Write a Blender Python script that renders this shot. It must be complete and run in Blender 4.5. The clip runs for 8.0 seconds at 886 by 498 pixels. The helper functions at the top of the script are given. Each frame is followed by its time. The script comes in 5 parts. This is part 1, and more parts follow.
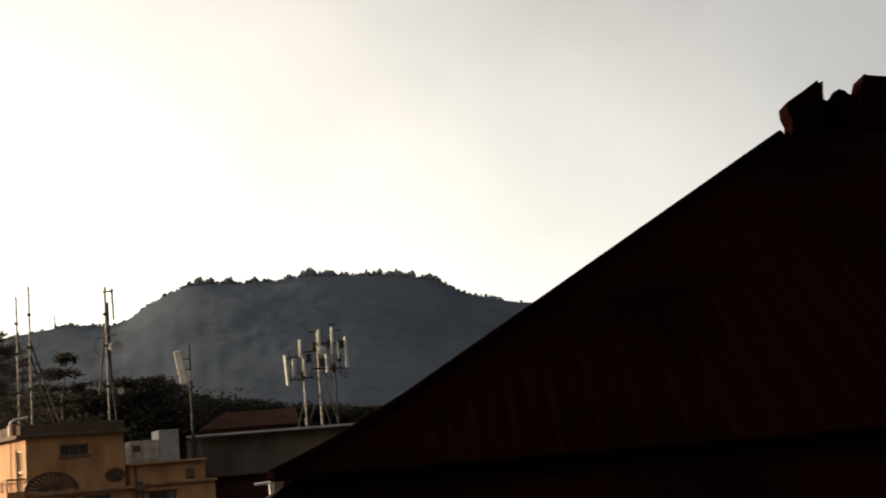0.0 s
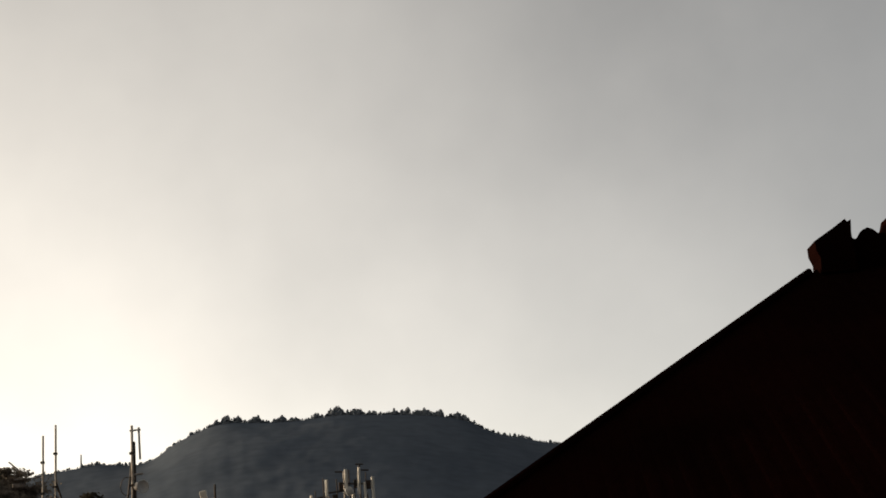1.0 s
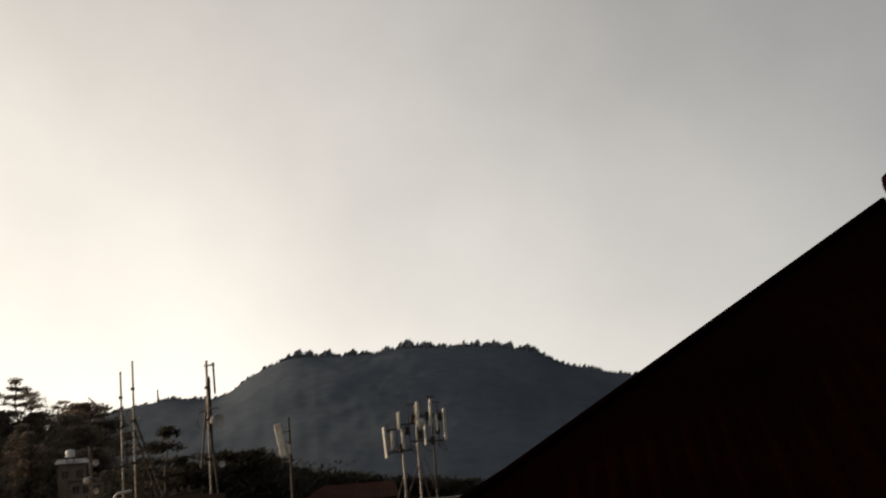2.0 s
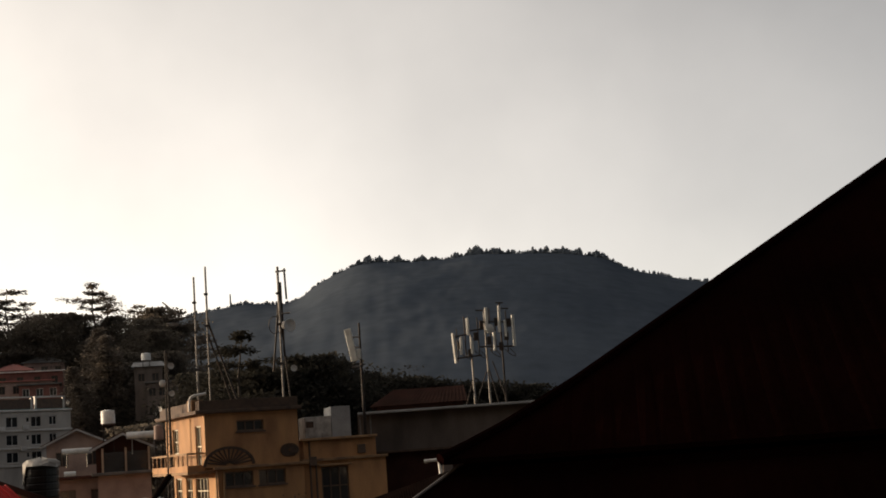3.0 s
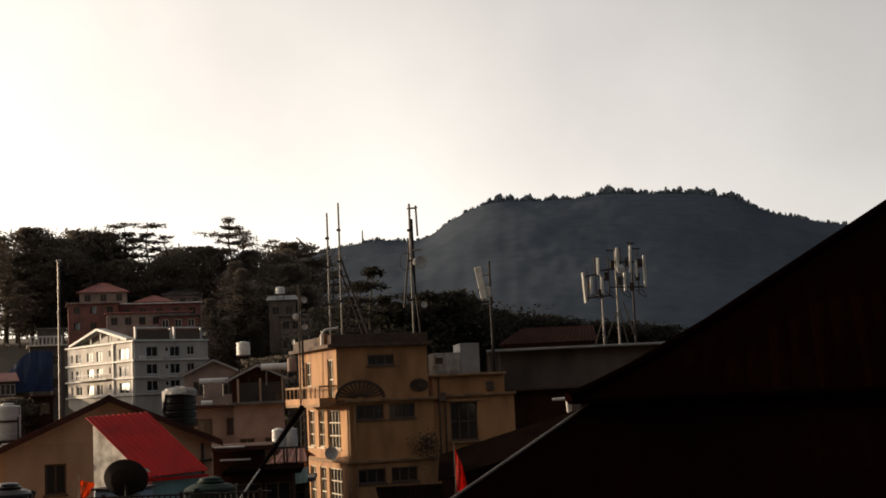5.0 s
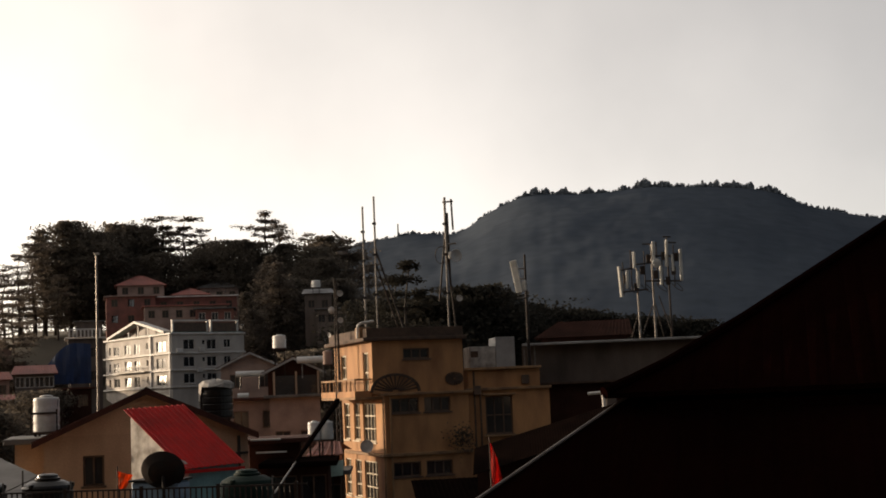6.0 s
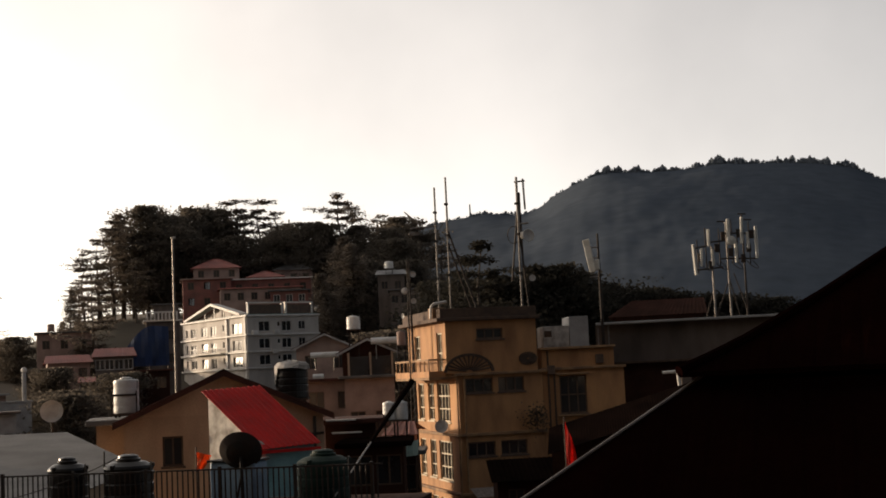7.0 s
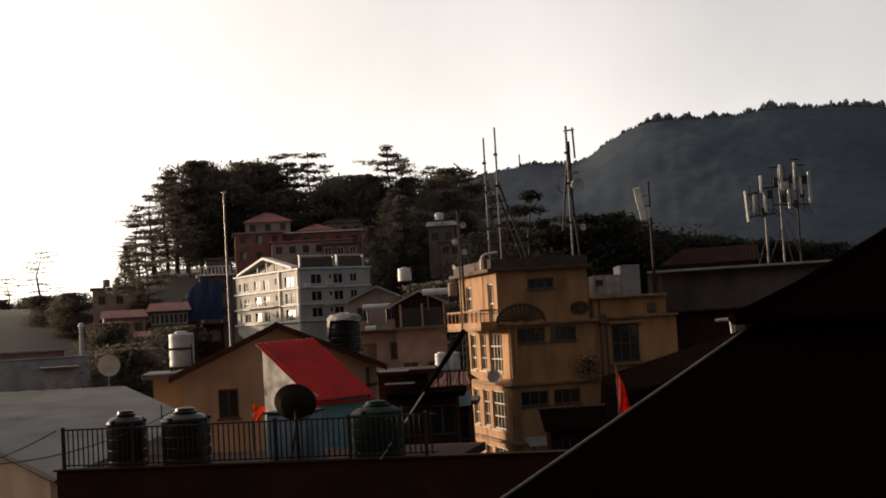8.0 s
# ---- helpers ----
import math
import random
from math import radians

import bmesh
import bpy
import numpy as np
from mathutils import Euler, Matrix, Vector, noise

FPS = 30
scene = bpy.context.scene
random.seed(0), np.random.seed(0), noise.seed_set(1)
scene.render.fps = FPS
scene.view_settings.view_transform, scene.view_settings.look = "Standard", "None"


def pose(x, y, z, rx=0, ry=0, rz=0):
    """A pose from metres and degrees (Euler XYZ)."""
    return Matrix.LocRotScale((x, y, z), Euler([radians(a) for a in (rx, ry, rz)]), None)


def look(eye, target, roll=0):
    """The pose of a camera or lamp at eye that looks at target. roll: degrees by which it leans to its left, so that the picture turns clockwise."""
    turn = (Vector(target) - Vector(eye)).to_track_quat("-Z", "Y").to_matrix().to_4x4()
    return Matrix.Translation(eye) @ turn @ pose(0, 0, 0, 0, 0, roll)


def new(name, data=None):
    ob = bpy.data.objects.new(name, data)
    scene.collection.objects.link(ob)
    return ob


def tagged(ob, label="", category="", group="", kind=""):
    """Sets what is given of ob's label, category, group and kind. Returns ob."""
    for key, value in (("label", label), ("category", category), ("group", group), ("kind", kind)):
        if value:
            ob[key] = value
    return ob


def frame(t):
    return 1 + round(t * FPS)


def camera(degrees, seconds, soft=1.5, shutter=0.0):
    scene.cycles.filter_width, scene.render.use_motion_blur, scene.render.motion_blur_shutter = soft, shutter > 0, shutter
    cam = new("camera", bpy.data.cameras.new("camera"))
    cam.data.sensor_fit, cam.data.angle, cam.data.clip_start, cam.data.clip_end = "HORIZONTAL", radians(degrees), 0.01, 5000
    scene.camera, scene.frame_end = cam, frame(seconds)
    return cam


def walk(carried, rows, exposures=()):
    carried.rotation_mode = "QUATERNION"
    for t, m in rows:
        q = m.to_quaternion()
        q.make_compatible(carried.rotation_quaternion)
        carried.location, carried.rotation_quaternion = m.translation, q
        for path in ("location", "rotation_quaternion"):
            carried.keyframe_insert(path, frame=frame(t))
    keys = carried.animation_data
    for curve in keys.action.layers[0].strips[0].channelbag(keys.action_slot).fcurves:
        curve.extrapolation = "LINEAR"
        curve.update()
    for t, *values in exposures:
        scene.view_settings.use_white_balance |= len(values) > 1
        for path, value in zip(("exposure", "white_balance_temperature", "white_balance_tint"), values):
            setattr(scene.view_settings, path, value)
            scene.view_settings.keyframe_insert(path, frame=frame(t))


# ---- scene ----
E0 = 30.0  # height of the eye over the datum; places below are given relative to it

cam = camera(36.7, 8.0, soft=1.75, shutter=0.2)
ROWS = [  # seconds, yaw, pitch, roll, height of the eye over its later stand
    (0.0, 0.09, 8.95, -4.74, -0.045),
    (0.2, 1.46, 9.64, -4.66, -0.045),
    (0.5, 1.32, 12.70, -4.54, -0.045),
    (0.7, 1.11, 14.36, -4.56, -0.045),
    (1.0, 0.83, 14.96, -4.59, -0.045),
    (1.5, 0.95, 14.64, -4.77, -0.045),
    (2.0, 4.05, 12.32, -4.72, -0.020),
    (2.2, 5.88, 10.25, -4.50, -0.014),
    (3.5, 8.79, 7.89, -3.67, 0.0),
    (4.0, 12.68, 6.58, -2.51, 0.0),
    (4.5, 12.70, 6.70, -2.47, 0.0),
    (4.7, 12.91, 6.45, -2.51, 0.0),
    (5.8, 14.03, 6.07, -2.42, 0.0),
    (6.0, 14.69, 6.02, -2.35, 0.0),
    (6.5, 16.22, 5.37, -2.97, 0.0),
    (7.0, 17.84, 5.31, -2.68, 0.0),
    (7.5, 18.91, 4.47, -2.78, 0.0),
    (8.0, 20.11, 3.32, -3.35, 0.0),
]
EXPOSURES = [(0.0, 0.27, 7200, 10), (0.5, 0.05, 7200, 10), (1.0, -0.23, 7000, 10), (2.0, -0.31, 7000, 11), (3.5, -0.25, 6900, 12), (4.5, -0.28, 6900, 12), (6.5, -0.35, 6800, 13), (8.0, -0.38, 6700, 13)]
walk(cam, [(t, pose(0, 0, E0 + rise, 90 + pitch, 0, yaw) @ pose(0, 0, 0, 0, 0, roll)) for t, yaw, pitch, roll, rise in ROWS], EXPOSURES)

# ---- daylight: low hazy sun far to the left ----
SUN_AZ, SUN_EL = 80.0, 7.0
sun_way = Vector((-math.sin(radians(SUN_AZ)) * math.cos(radians(SUN_EL)), math.cos(radians(SUN_AZ)) * math.cos(radians(SUN_EL)), math.sin(radians(SUN_EL))))
sun = new("sun", bpy.data.lights.new("sun", "SUN"))
sun.data.energy, sun.data.angle, sun.data.color = 5.0, radians(0.6), (1.0, 0.80, 0.57)
sun.matrix_world = look(sun_way * 100, (0, 0, 0))

world = bpy.data.worlds.new("hazy_sky")
scene.world = world
world.use_nodes = True
wt = world.node_tree
wt.nodes.clear()


def wn(kind, **values):
    n = wt.nodes.new(kind)
    for key, value in values.items():
        n.inputs[key].default_value = value
    return n


def wmath(op, a, b=None, c=None):
    n = wt.nodes.new("ShaderNodeMath")
    n.operation = op
    for i, v in enumerate((a, b, c)):
        if v is None:
            continue
        if isinstance(v, (int, float)):
            n.inputs[i].default_value = v
        else:
            wt.links.new(v, n.inputs[i])
    return n.outputs[0]


sky = wt.nodes.new("ShaderNodeTexSky")
sky.sky_type, sky.sun_disc = "NISHITA", False
sky.sun_elevation, sky.sun_rotation = radians(SUN_EL), radians(-SUN_AZ)
sky.air_density, sky.dust_density, sky.ozone_density, sky.altitude = 0.8, 4.0, 1.0, 2200
co = wt.nodes.new("ShaderNodeTexCoord")
# morning haze: a milky veil, thicker toward the sun and the horizon, with faint cloud
dot = wt.nodes.new("ShaderNodeVectorMath")
dot.operation = "DOT_PRODUCT"
wt.links.new(co.outputs["Generated"], dot.inputs[0])
dot.inputs[1].default_value = sun_way
half = wmath("MULTIPLY_ADD", dot.outputs["Value"], 0.5, 0.5)
near_sun = wmath("POWER", half, 2.0)
core = wmath("POWER", wmath("MAXIMUM", dot.outputs["Value"], 0.0), 14.0)
sep = wt.nodes.new("ShaderNodeSeparateXYZ")
wt.links.new(co.outputs["Generated"], sep.inputs[0])
low = wmath("POWER", wmath("SUBTRACT", 1.0, wmath("MAXIMUM", sep.outputs["Z"], 0.0)), 2.5)
cloud = wn("ShaderNodeTexNoise", Scale=4.5, Detail=5.0, Roughness=0.5)
wt.links.new(co.outputs["Generated"], cloud.inputs["Vector"])
puff = wt.nodes.new("ShaderNodeMapRange")
puff.inputs["From Min"].default_value, puff.inputs["From Max"].default_value = 0.35, 0.7
puff.inputs["To Min"].default_value, puff.inputs["To Max"].default_value = 1.05, 0.86
wt.links.new(cloud.outputs["Fac"], puff.inputs["Value"])
veil = wmath("MULTIPLY", wmath("MULTIPLY_ADD", wmath("POWER", half, 1.9), 2.68, 0.18), wmath("MULTIPLY_ADD", low, 0.75, 0.25))
veil = wmath("ADD", veil, wmath("MULTIPLY", core, 4.0))
veil = wmath("MULTIPLY", veil, puff.outputs[0])
# one grey cloud high over the mountain's shoulder
to_cloud = wt.nodes.new("ShaderNodeVectorMath")
to_cloud.operation = "DOT_PRODUCT"
wt.links.new(co.outputs["Generated"], to_cloud.inputs[0])
to_cloud.inputs[1].default_value = Vector((0.185, 0.885, 0.43)).normalized()
cover = wt.nodes.new("ShaderNodeMapRange")
cover.interpolation_type = "SMOOTHSTEP"
cover.inputs["From Min"].default_value, cover.inputs["From Max"].default_value = 0.982, 0.9995
wt.links.new(to_cloud.outputs["Value"], cover.inputs["Value"])
wisp = wmath("MULTIPLY", cover.outputs[0], wmath("MULTIPLY", cloud.outputs["Fac"], 0.2))
veil = wmath("MULTIPLY", veil, wmath("SUBTRACT", 1.0, wisp))
tint = wt.nodes.new("ShaderNodeMix")
tint.data_type = "RGBA"
tint.inputs[6].default_value, tint.inputs[7].default_value = (0.97, 0.99, 1.0, 1), (1.0, 0.90, 0.76, 1)
wt.links.new(wmath("MINIMUM", wmath("MULTIPLY_ADD", near_sun, 0.9, wmath("MULTIPLY", low, 0.30)), 1.0), tint.inputs[0])
bg_sky, bg_veil = wn("ShaderNodeBackground", Strength=0.05), wn("ShaderNodeBackground")
wt.links.new(sky.outputs[0], bg_sky.inputs[0])
wt.links.new(tint.outputs[2], bg_veil.inputs[0])
wt.links.new(veil, bg_veil.inputs[1])
both, wout = wt.nodes.new("ShaderNodeAddShader"), wt.nodes.new("ShaderNodeOutputWorld")
wt.links.new(bg_sky.outputs[0], both.inputs[0])
wt.links.new(bg_veil.outputs[0], both.inputs[1])
wt.links.new(both.outputs[0], wout.inputs[0])


# ---- materials ----
def stuff_mat(name, base, second=None, scale=3.0, fine=40.0, rough=0.8, metal=0.0, bump=0.15, streak=1.0, spread=0.25, gloss=0.5):
    """Two colours mixed by coarse stains and fine grain, with a little relief. streak under 1 draws the stains out along z."""
    m = bpy.data.materials.new(name)
    m.use_nodes = True
    t = m.node_tree
    b = t.nodes["Principled BSDF"]
    tc, mp = t.nodes.new("ShaderNodeTexCoord"), t.nodes.new("ShaderNodeMapping")
    mp.inputs["Scale"].default_value = (1, 1, streak)
    t.links.new(tc.outputs["Object"], mp.inputs[0])
    n1, n2 = t.nodes.new("ShaderNodeTexNoise"), t.nodes.new("ShaderNodeTexNoise")
    n1.inputs["Scale"].default_value, n1.inputs["Detail"].default_value = scale, 6
    n2.inputs["Scale"].default_value, n2.inputs["Detail"].default_value = fine, 3
    t.links.new(mp.outputs[0], n1.inputs["Vector"])
    t.links.new(tc.outputs["Object"], n2.inputs["Vector"])
    second = second or tuple(c * 0.6 for c in base)
    ramp = t.nodes.new("ShaderNodeMapRange")
    ramp.inputs["From Min"].default_value, ramp.inputs["From Max"].default_value = 0.38, 0.68
    t.links.new(n1.outputs["Fac"], ramp.inputs["Value"])
    mix = t.nodes.new("ShaderNodeMix")
    mix.data_type = "RGBA"
    mix.inputs[6].default_value, mix.inputs[7].default_value = (*base, 1), (*second, 1)
    t.links.new(ramp.outputs[0], mix.inputs[0])
    grain = t.nodes.new("ShaderNodeMapRange")
    grain.inputs["To Min"].default_value, grain.inputs["To Max"].default_value = 1 - spread, 1 + spread
    t.links.new(n2.outputs["Fac"], grain.inputs["Value"])
    info = t.nodes.new("ShaderNodeObjectInfo")
    each = t.nodes.new("ShaderNodeMapRange")
    each.inputs["To Min"].default_value, each.inputs["To Max"].default_value = 0.9, 1.1
    t.links.new(info.outputs["Random"], each.inputs["Value"])
    mul = t.nodes.new("ShaderNodeMath")
    mul.operation = "MULTIPLY"
    t.links.new(grain.outputs[0], mul.inputs[0])
    t.links.new(each.outputs[0], mul.inputs[1])
    sc = t.nodes.new("ShaderNodeVectorMath")
    sc.operation = "SCALE"
    t.links.new(mix.outputs[2], sc.inputs[0])
    t.links.new(mul.outputs[0], sc.inputs["Scale"])
    t.links.new(sc.outputs[0], b.inputs["Base Color"])
    b.inputs["Roughness"].default_value, b.inputs["Metallic"].default_value = rough, metal
    b.inputs["Specular IOR Level"].default_value = gloss
    if bump:
        bp = t.nodes.new("ShaderNodeBump")
        bp.inputs["Strength"].default_value, bp.inputs["Distance"].default_value = bump, 0.02
        t.links.new(n2.outputs["Fac"], bp.inputs["Height"])
        t.links.new(bp.outputs[0], b.inputs["Normal"])
    return m


M_OCHRE = stuff_mat("ochre_plaster", (0.50, 0.26, 0.112), (0.28, 0.135, 0.062), 0.9, 18, 0.85, streak=0.35)
M_OCHRE_TRIM = stuff_mat("ochre_trim", (0.36, 0.21, 0.10), (0.17, 0.10, 0.06), 1.6, 20, 0.85)
M_STAIN = stuff_mat("weathered_paint_relief", (0.105, 0.066, 0.044), (0.06, 0.038, 0.028), 2.5, 20, 0.9)
M_WHITE = stuff_mat("white_plaster", (0.58, 0.53, 0.47), (0.42, 0.37, 0.33), 0.5, 9, 0.8, streak=0.4)
M_WHITE_TRIM = stuff_mat("white_paint", (0.70, 0.66, 0.61), (0.54, 0.50, 0.45), 1.2, 12, 0.6)
M_BEIGE = stuff_mat("beige_plaster", (0.54, 0.375, 0.25), (0.40, 0.27, 0.18), 0.8, 16, 0.85, streak=0.4)
M_GREY = stuff_mat("grey_cement", (0.15, 0.115, 0.095), (0.085, 0.064, 0.053), 0.7, 14, 0.9, streak=0.4)
M_PALE = stuff_mat("pale_blue_white_plaster", (0.40, 0.39, 0.38), (0.27, 0.26, 0.25), 0.9, 16, 0.85)
M_PEEL = stuff_mat("peeling_whitewash", (0.58, 0.54, 0.49), (0.25, 0.22, 0.19), 2.2, 24, 0.9)
M_TEAL = stuff_mat("teal_painted_wall", (0.20, 0.38, 0.40), (0.12, 0.24, 0.26), 1.0, 16, 0.8)
M_BROWNWALL = stuff_mat("brown_wall", (0.055, 0.024, 0.017), (0.032, 0.015, 0.011), 0.8, 12, 0.95, gloss=0.08)
M_PINK = stuff_mat("dusty_pink_wall", (0.36, 0.25, 0.205), (0.23, 0.155, 0.13), 0.7, 12, 0.85)
M_REDWALL = stuff_mat("brick_red_wall", (0.27, 0.105, 0.08), (0.17, 0.075, 0.06), 0.8, 12, 0.85)
M_RED = stuff_mat("red_painted_sheet", (0.62, 0.016, 0.013), (0.42, 0.018, 0.014), 1.1, 22, 0.6, gloss=0.2)
M_DULLRED = stuff_mat("dull_red_sheet", (0.38, 0.12, 0.09), (0.25, 0.085, 0.065), 0.6, 12, 0.6)
# maroon sheet taken to near-black: the roof's deep shade is in the colour
M_MAROON = stuff_mat("shade_dark_maroon_sheet", (0.009, 0.0025, 0.002), (0.005, 0.0018, 0.0015), 0.9, 16, 0.95, gloss=0.0)
M_RIM = stuff_mat("galvanised_flashing", (0.32, 0.29, 0.26), (0.20, 0.17, 0.15), 4, 40, 0.5, 0.3)
M_GREYSHEET = stuff_mat("grey_metal_sheet", (0.16, 0.15, 0.14), (0.09, 0.082, 0.076), 0.6, 14, 0.7, gloss=0.25)
# near-black copy of the brown sheet: puts the lane's shade into the roofs
M_BLACKROOF = stuff_mat("near_black_sheet", (0.010, 0.006, 0.005), (0.006, 0.004, 0.0035), 0.9, 14, 0.95, gloss=0.0)
M_DARKROOF = stuff_mat("dark_brown_sheet", (0.095, 0.038, 0.028), (0.050, 0.024, 0.019), 0.9, 14, 0.8, gloss=0.12)
M_GREENROOF = stuff_mat("green_sheet", (0.12, 0.20, 0.17), (0.08, 0.13, 0.11), 0.9, 14, 0.6)
M_WOOD = stuff_mat("dark_wood", (0.10, 0.06, 0.04), (0.06, 0.035, 0.025), 1.5, 30, 0.75, streak=0.2)
M_FRAME = stuff_mat("cream_window_paint", (0.66, 0.56, 0.40), (0.46, 0.37, 0.25), 2.5, 30, 0.6)
M_DARKFRAME = stuff_mat("brown_window_paint", (0.13, 0.08, 0.05), (0.08, 0.05, 0.035), 2.5, 30, 0.6)
M_GLASS = stuff_mat("window_glass", (0.03, 0.032, 0.035), (0.02, 0.02, 0.022), 1.0, 6, 0.12, bump=0.0, spread=0.05, gloss=0.8)
M_STEEL = stuff_mat("weathered_steel", (0.26, 0.24, 0.22), (0.12, 0.10, 0.085), 3, 30, 0.5, 0.6)
M_IRON = stuff_mat("black_iron", (0.030, 0.027, 0.025), (0.045, 0.026, 0.018), 4, 40, 0.65, 0.0, gloss=0.2)
M_PANEL = stuff_mat("antenna_radome", (0.55, 0.53, 0.48), (0.40, 0.38, 0.34), 2, 20, 0.5)
M_DISH = stuff_mat("dish_paint", (0.52, 0.50, 0.47), (0.36, 0.33, 0.30), 2, 20, 0.5)
M_BLACKTANK = stuff_mat("black_plastic", (0.010, 0.008, 0.007), (0.016, 0.011, 0.009), 1.5, 20, 0.36, gloss=0.35)
M_WHITETANK = stuff_mat("white_plastic", (0.76, 0.74, 0.70), (0.58, 0.55, 0.50), 1.5, 20, 0.45)
M_GREENTANK = stuff_mat("dark_green_plastic", (0.012, 0.030, 0.022), (0.008, 0.018, 0.014), 1.5, 20, 0.7, gloss=0.2)
M_TARP = stuff_mat("blue_tarpaulin", (0.03, 0.055, 0.13), (0.02, 0.036, 0.085), 0.5, 6, 0.55)
M_FLAG = stuff_mat("red_cloth", (0.70, 0.05, 0.03), (0.5, 0.03, 0.02), 4, 40, 0.85)
M_ORANGE = stuff_mat("orange_cloth", (0.75, 0.18, 0.04), (0.5, 0.10, 0.03), 4, 40, 0.85)


def leaf_mat(name, base, second, scale, through_part=0.5):
    """Foliage that lets a part of the light through from behind."""
    m = stuff_mat(name, base, second, scale, 3, 0.9, bump=0, gloss=0.06)
    t = m.node_tree
    b, out = t.nodes["Principled BSDF"], t.nodes["Material Output"]
    thin, mix = t.nodes.new("ShaderNodeBsdfTranslucent"), t.nodes.new("ShaderNodeMixShader")
    mix.inputs[0].default_value = through_part
    t.links.new(b.inputs["Base Color"].links[0].from_socket, thin.inputs["Color"])
    t.links.new(b.outputs[0], mix.inputs[1])
    t.links.new(thin.outputs[0], mix.inputs[2])
    t.links.new(mix.outputs[0], out.inputs[0])
    return m


# ridge needles and oak leaves are lightened to carry the haze over them
M_LEAF = leaf_mat("cedar_needles", (0.20, 0.165, 0.135), (0.15, 0.125, 0.102), 0.35)
# darker copy of the leaves: valley shade is put into the colour
M_SHADELEAF = leaf_mat("shade_dark_leaves", (0.055, 0.05, 0.04), (0.036, 0.034, 0.028), 0.3, 0.3)
M_BROADLEAF = leaf_mat("oak_leaves", (0.165, 0.14, 0.112), (0.125, 0.106, 0.086), 0.3)
M_BARK = stuff_mat("cedar_bark", (0.08, 0.06, 0.045), (0.05, 0.04, 0.03), 1, 8, 0.9, streak=0.2)
# hillside base is lightened to stand in for haze over the left slope
M_GROUND = stuff_mat("hazed_hillside", (0.115, 0.095, 0.068), (0.065, 0.055, 0.04), 0.05, 0.4, 0.95, bump=0)
# mountain and crest colours: distance haze is put in as pale blue-grey
M_HAZED_MOUNT = stuff_mat("hazed_forest_mountain", (0.066, 0.079, 0.098), (0.080, 0.094, 0.114), 0.006, 0.06, 0.95, bump=0, gloss=0.0)
M_HAZED_FAR = leaf_mat("far_forest", (0.17, 0.19, 0.215), (0.195, 0.215, 0.24), 0.01, 0.4)


# ---- building helpers ----
def at(az, r, z=0.0):
    """A place by its bearing to the left of +y, its distance over the plan and its height over or under the eye."""
    return Vector((-math.sin(radians(az)) * r, math.cos(radians(az)) * r, E0 + z))


def mesh_from(name, verts, faces, material):
    me = bpy.data.meshes.new(name)
    me.from_pydata([tuple(v) for v in verts], [], faces)
    me.materials.append(material)
    return me


def part(name, bm, material, parent, label=""):
    """Link a bmesh as one mesh object under a thing or a part."""
    me = bpy.data.meshes.new(name)
    bmesh.ops.recalc_face_normals(bm, faces=bm.faces)
    bm.to_mesh(me)
    bm.free()
    me.materials.append(material)
    ob = new(name, me)
    ob.parent = parent
    if label:
        ob["label"] = label
    return ob


def thing(name, place, turn, label, category, group="", kind=""):
    ob = new(name)
    ob.matrix_world = Matrix.Translation(place) @ pose(0, 0, 0, 0, 0, turn)
    return tagged(ob, label, category, group, kind)


def bx(bm, x0, x1, y0, y1, z0, z1, m=None, bevel=0.0):
    vs = [bm.verts.new((x, y, z)) for z in (z0, z1) for y in (y0, y1) for x in (x0, x1)]
    fs = [bm.faces.new([vs[i] for i in f]) for f in ((0, 2, 3, 1), (4, 5, 7, 6), (0, 1, 5, 4), (2, 6, 7, 3), (0, 4, 6, 2), (1, 3, 7, 5))]
    if bevel:
        es = list({e for f in fs for e in f.edges})
        out = bmesh.ops.bevel(bm, geom=es, offset=bevel, segments=1, affect="EDGES")
        vs = list({v for f in out["faces"] for v in f.verts} | {v for v in vs if v.is_valid})
    if m is not None:
        bmesh.ops.transform(bm, matrix=m, verts=vs)
    return bm


def box(*a, **k):
    return bx(bmesh.new(), *a, **k)


def prism(bm, pts, y0, y1):
    """A flat outline in x and z, drawn out from y0 to y1."""
    a, b = [bm.verts.new((x, y0, z)) for x, z in pts], [bm.verts.new((x, y1, z)) for x, z in pts]
    n = len(pts)
    bm.faces.new(a)
    bm.faces.new(b[::-1])
    for i in range(n):
        bm.faces.new((a[i], a[(i + 1) % n], b[(i + 1) % n], b[i]))
    return bm


def lathe(bm, profile, sides=20, m=None):
    rings = []
    for r, z in profile:
        rings.append([bm.verts.new((r * math.cos(6.28319 * i / sides), r * math.sin(6.28319 * i / sides), z)) for i in range(sides)])
    for a, b in zip(rings, rings[1:]):
        for i in range(sides):
            bm.faces.new((a[i], a[(i + 1) % sides], b[(i + 1) % sides], b[i]))
    bm.faces.new(rings[0][::-1])
    bm.faces.new(rings[-1])
    if m is not None:
        bmesh.ops.transform(bm, matrix=m, verts=[v for ring in rings for v in ring])
    return bm


def rod(bm, a, b, r0, r1=None, sides=8):
    a, b = Vector(a), Vector(b)
    turn = (b - a).to_track_quat("Z", "Y").to_matrix().to_4x4()
    return lathe(bm, [(r0, 0), (r0 if r1 is None else r1, (b - a).length)], sides, Matrix.Translation(a) @ turn)


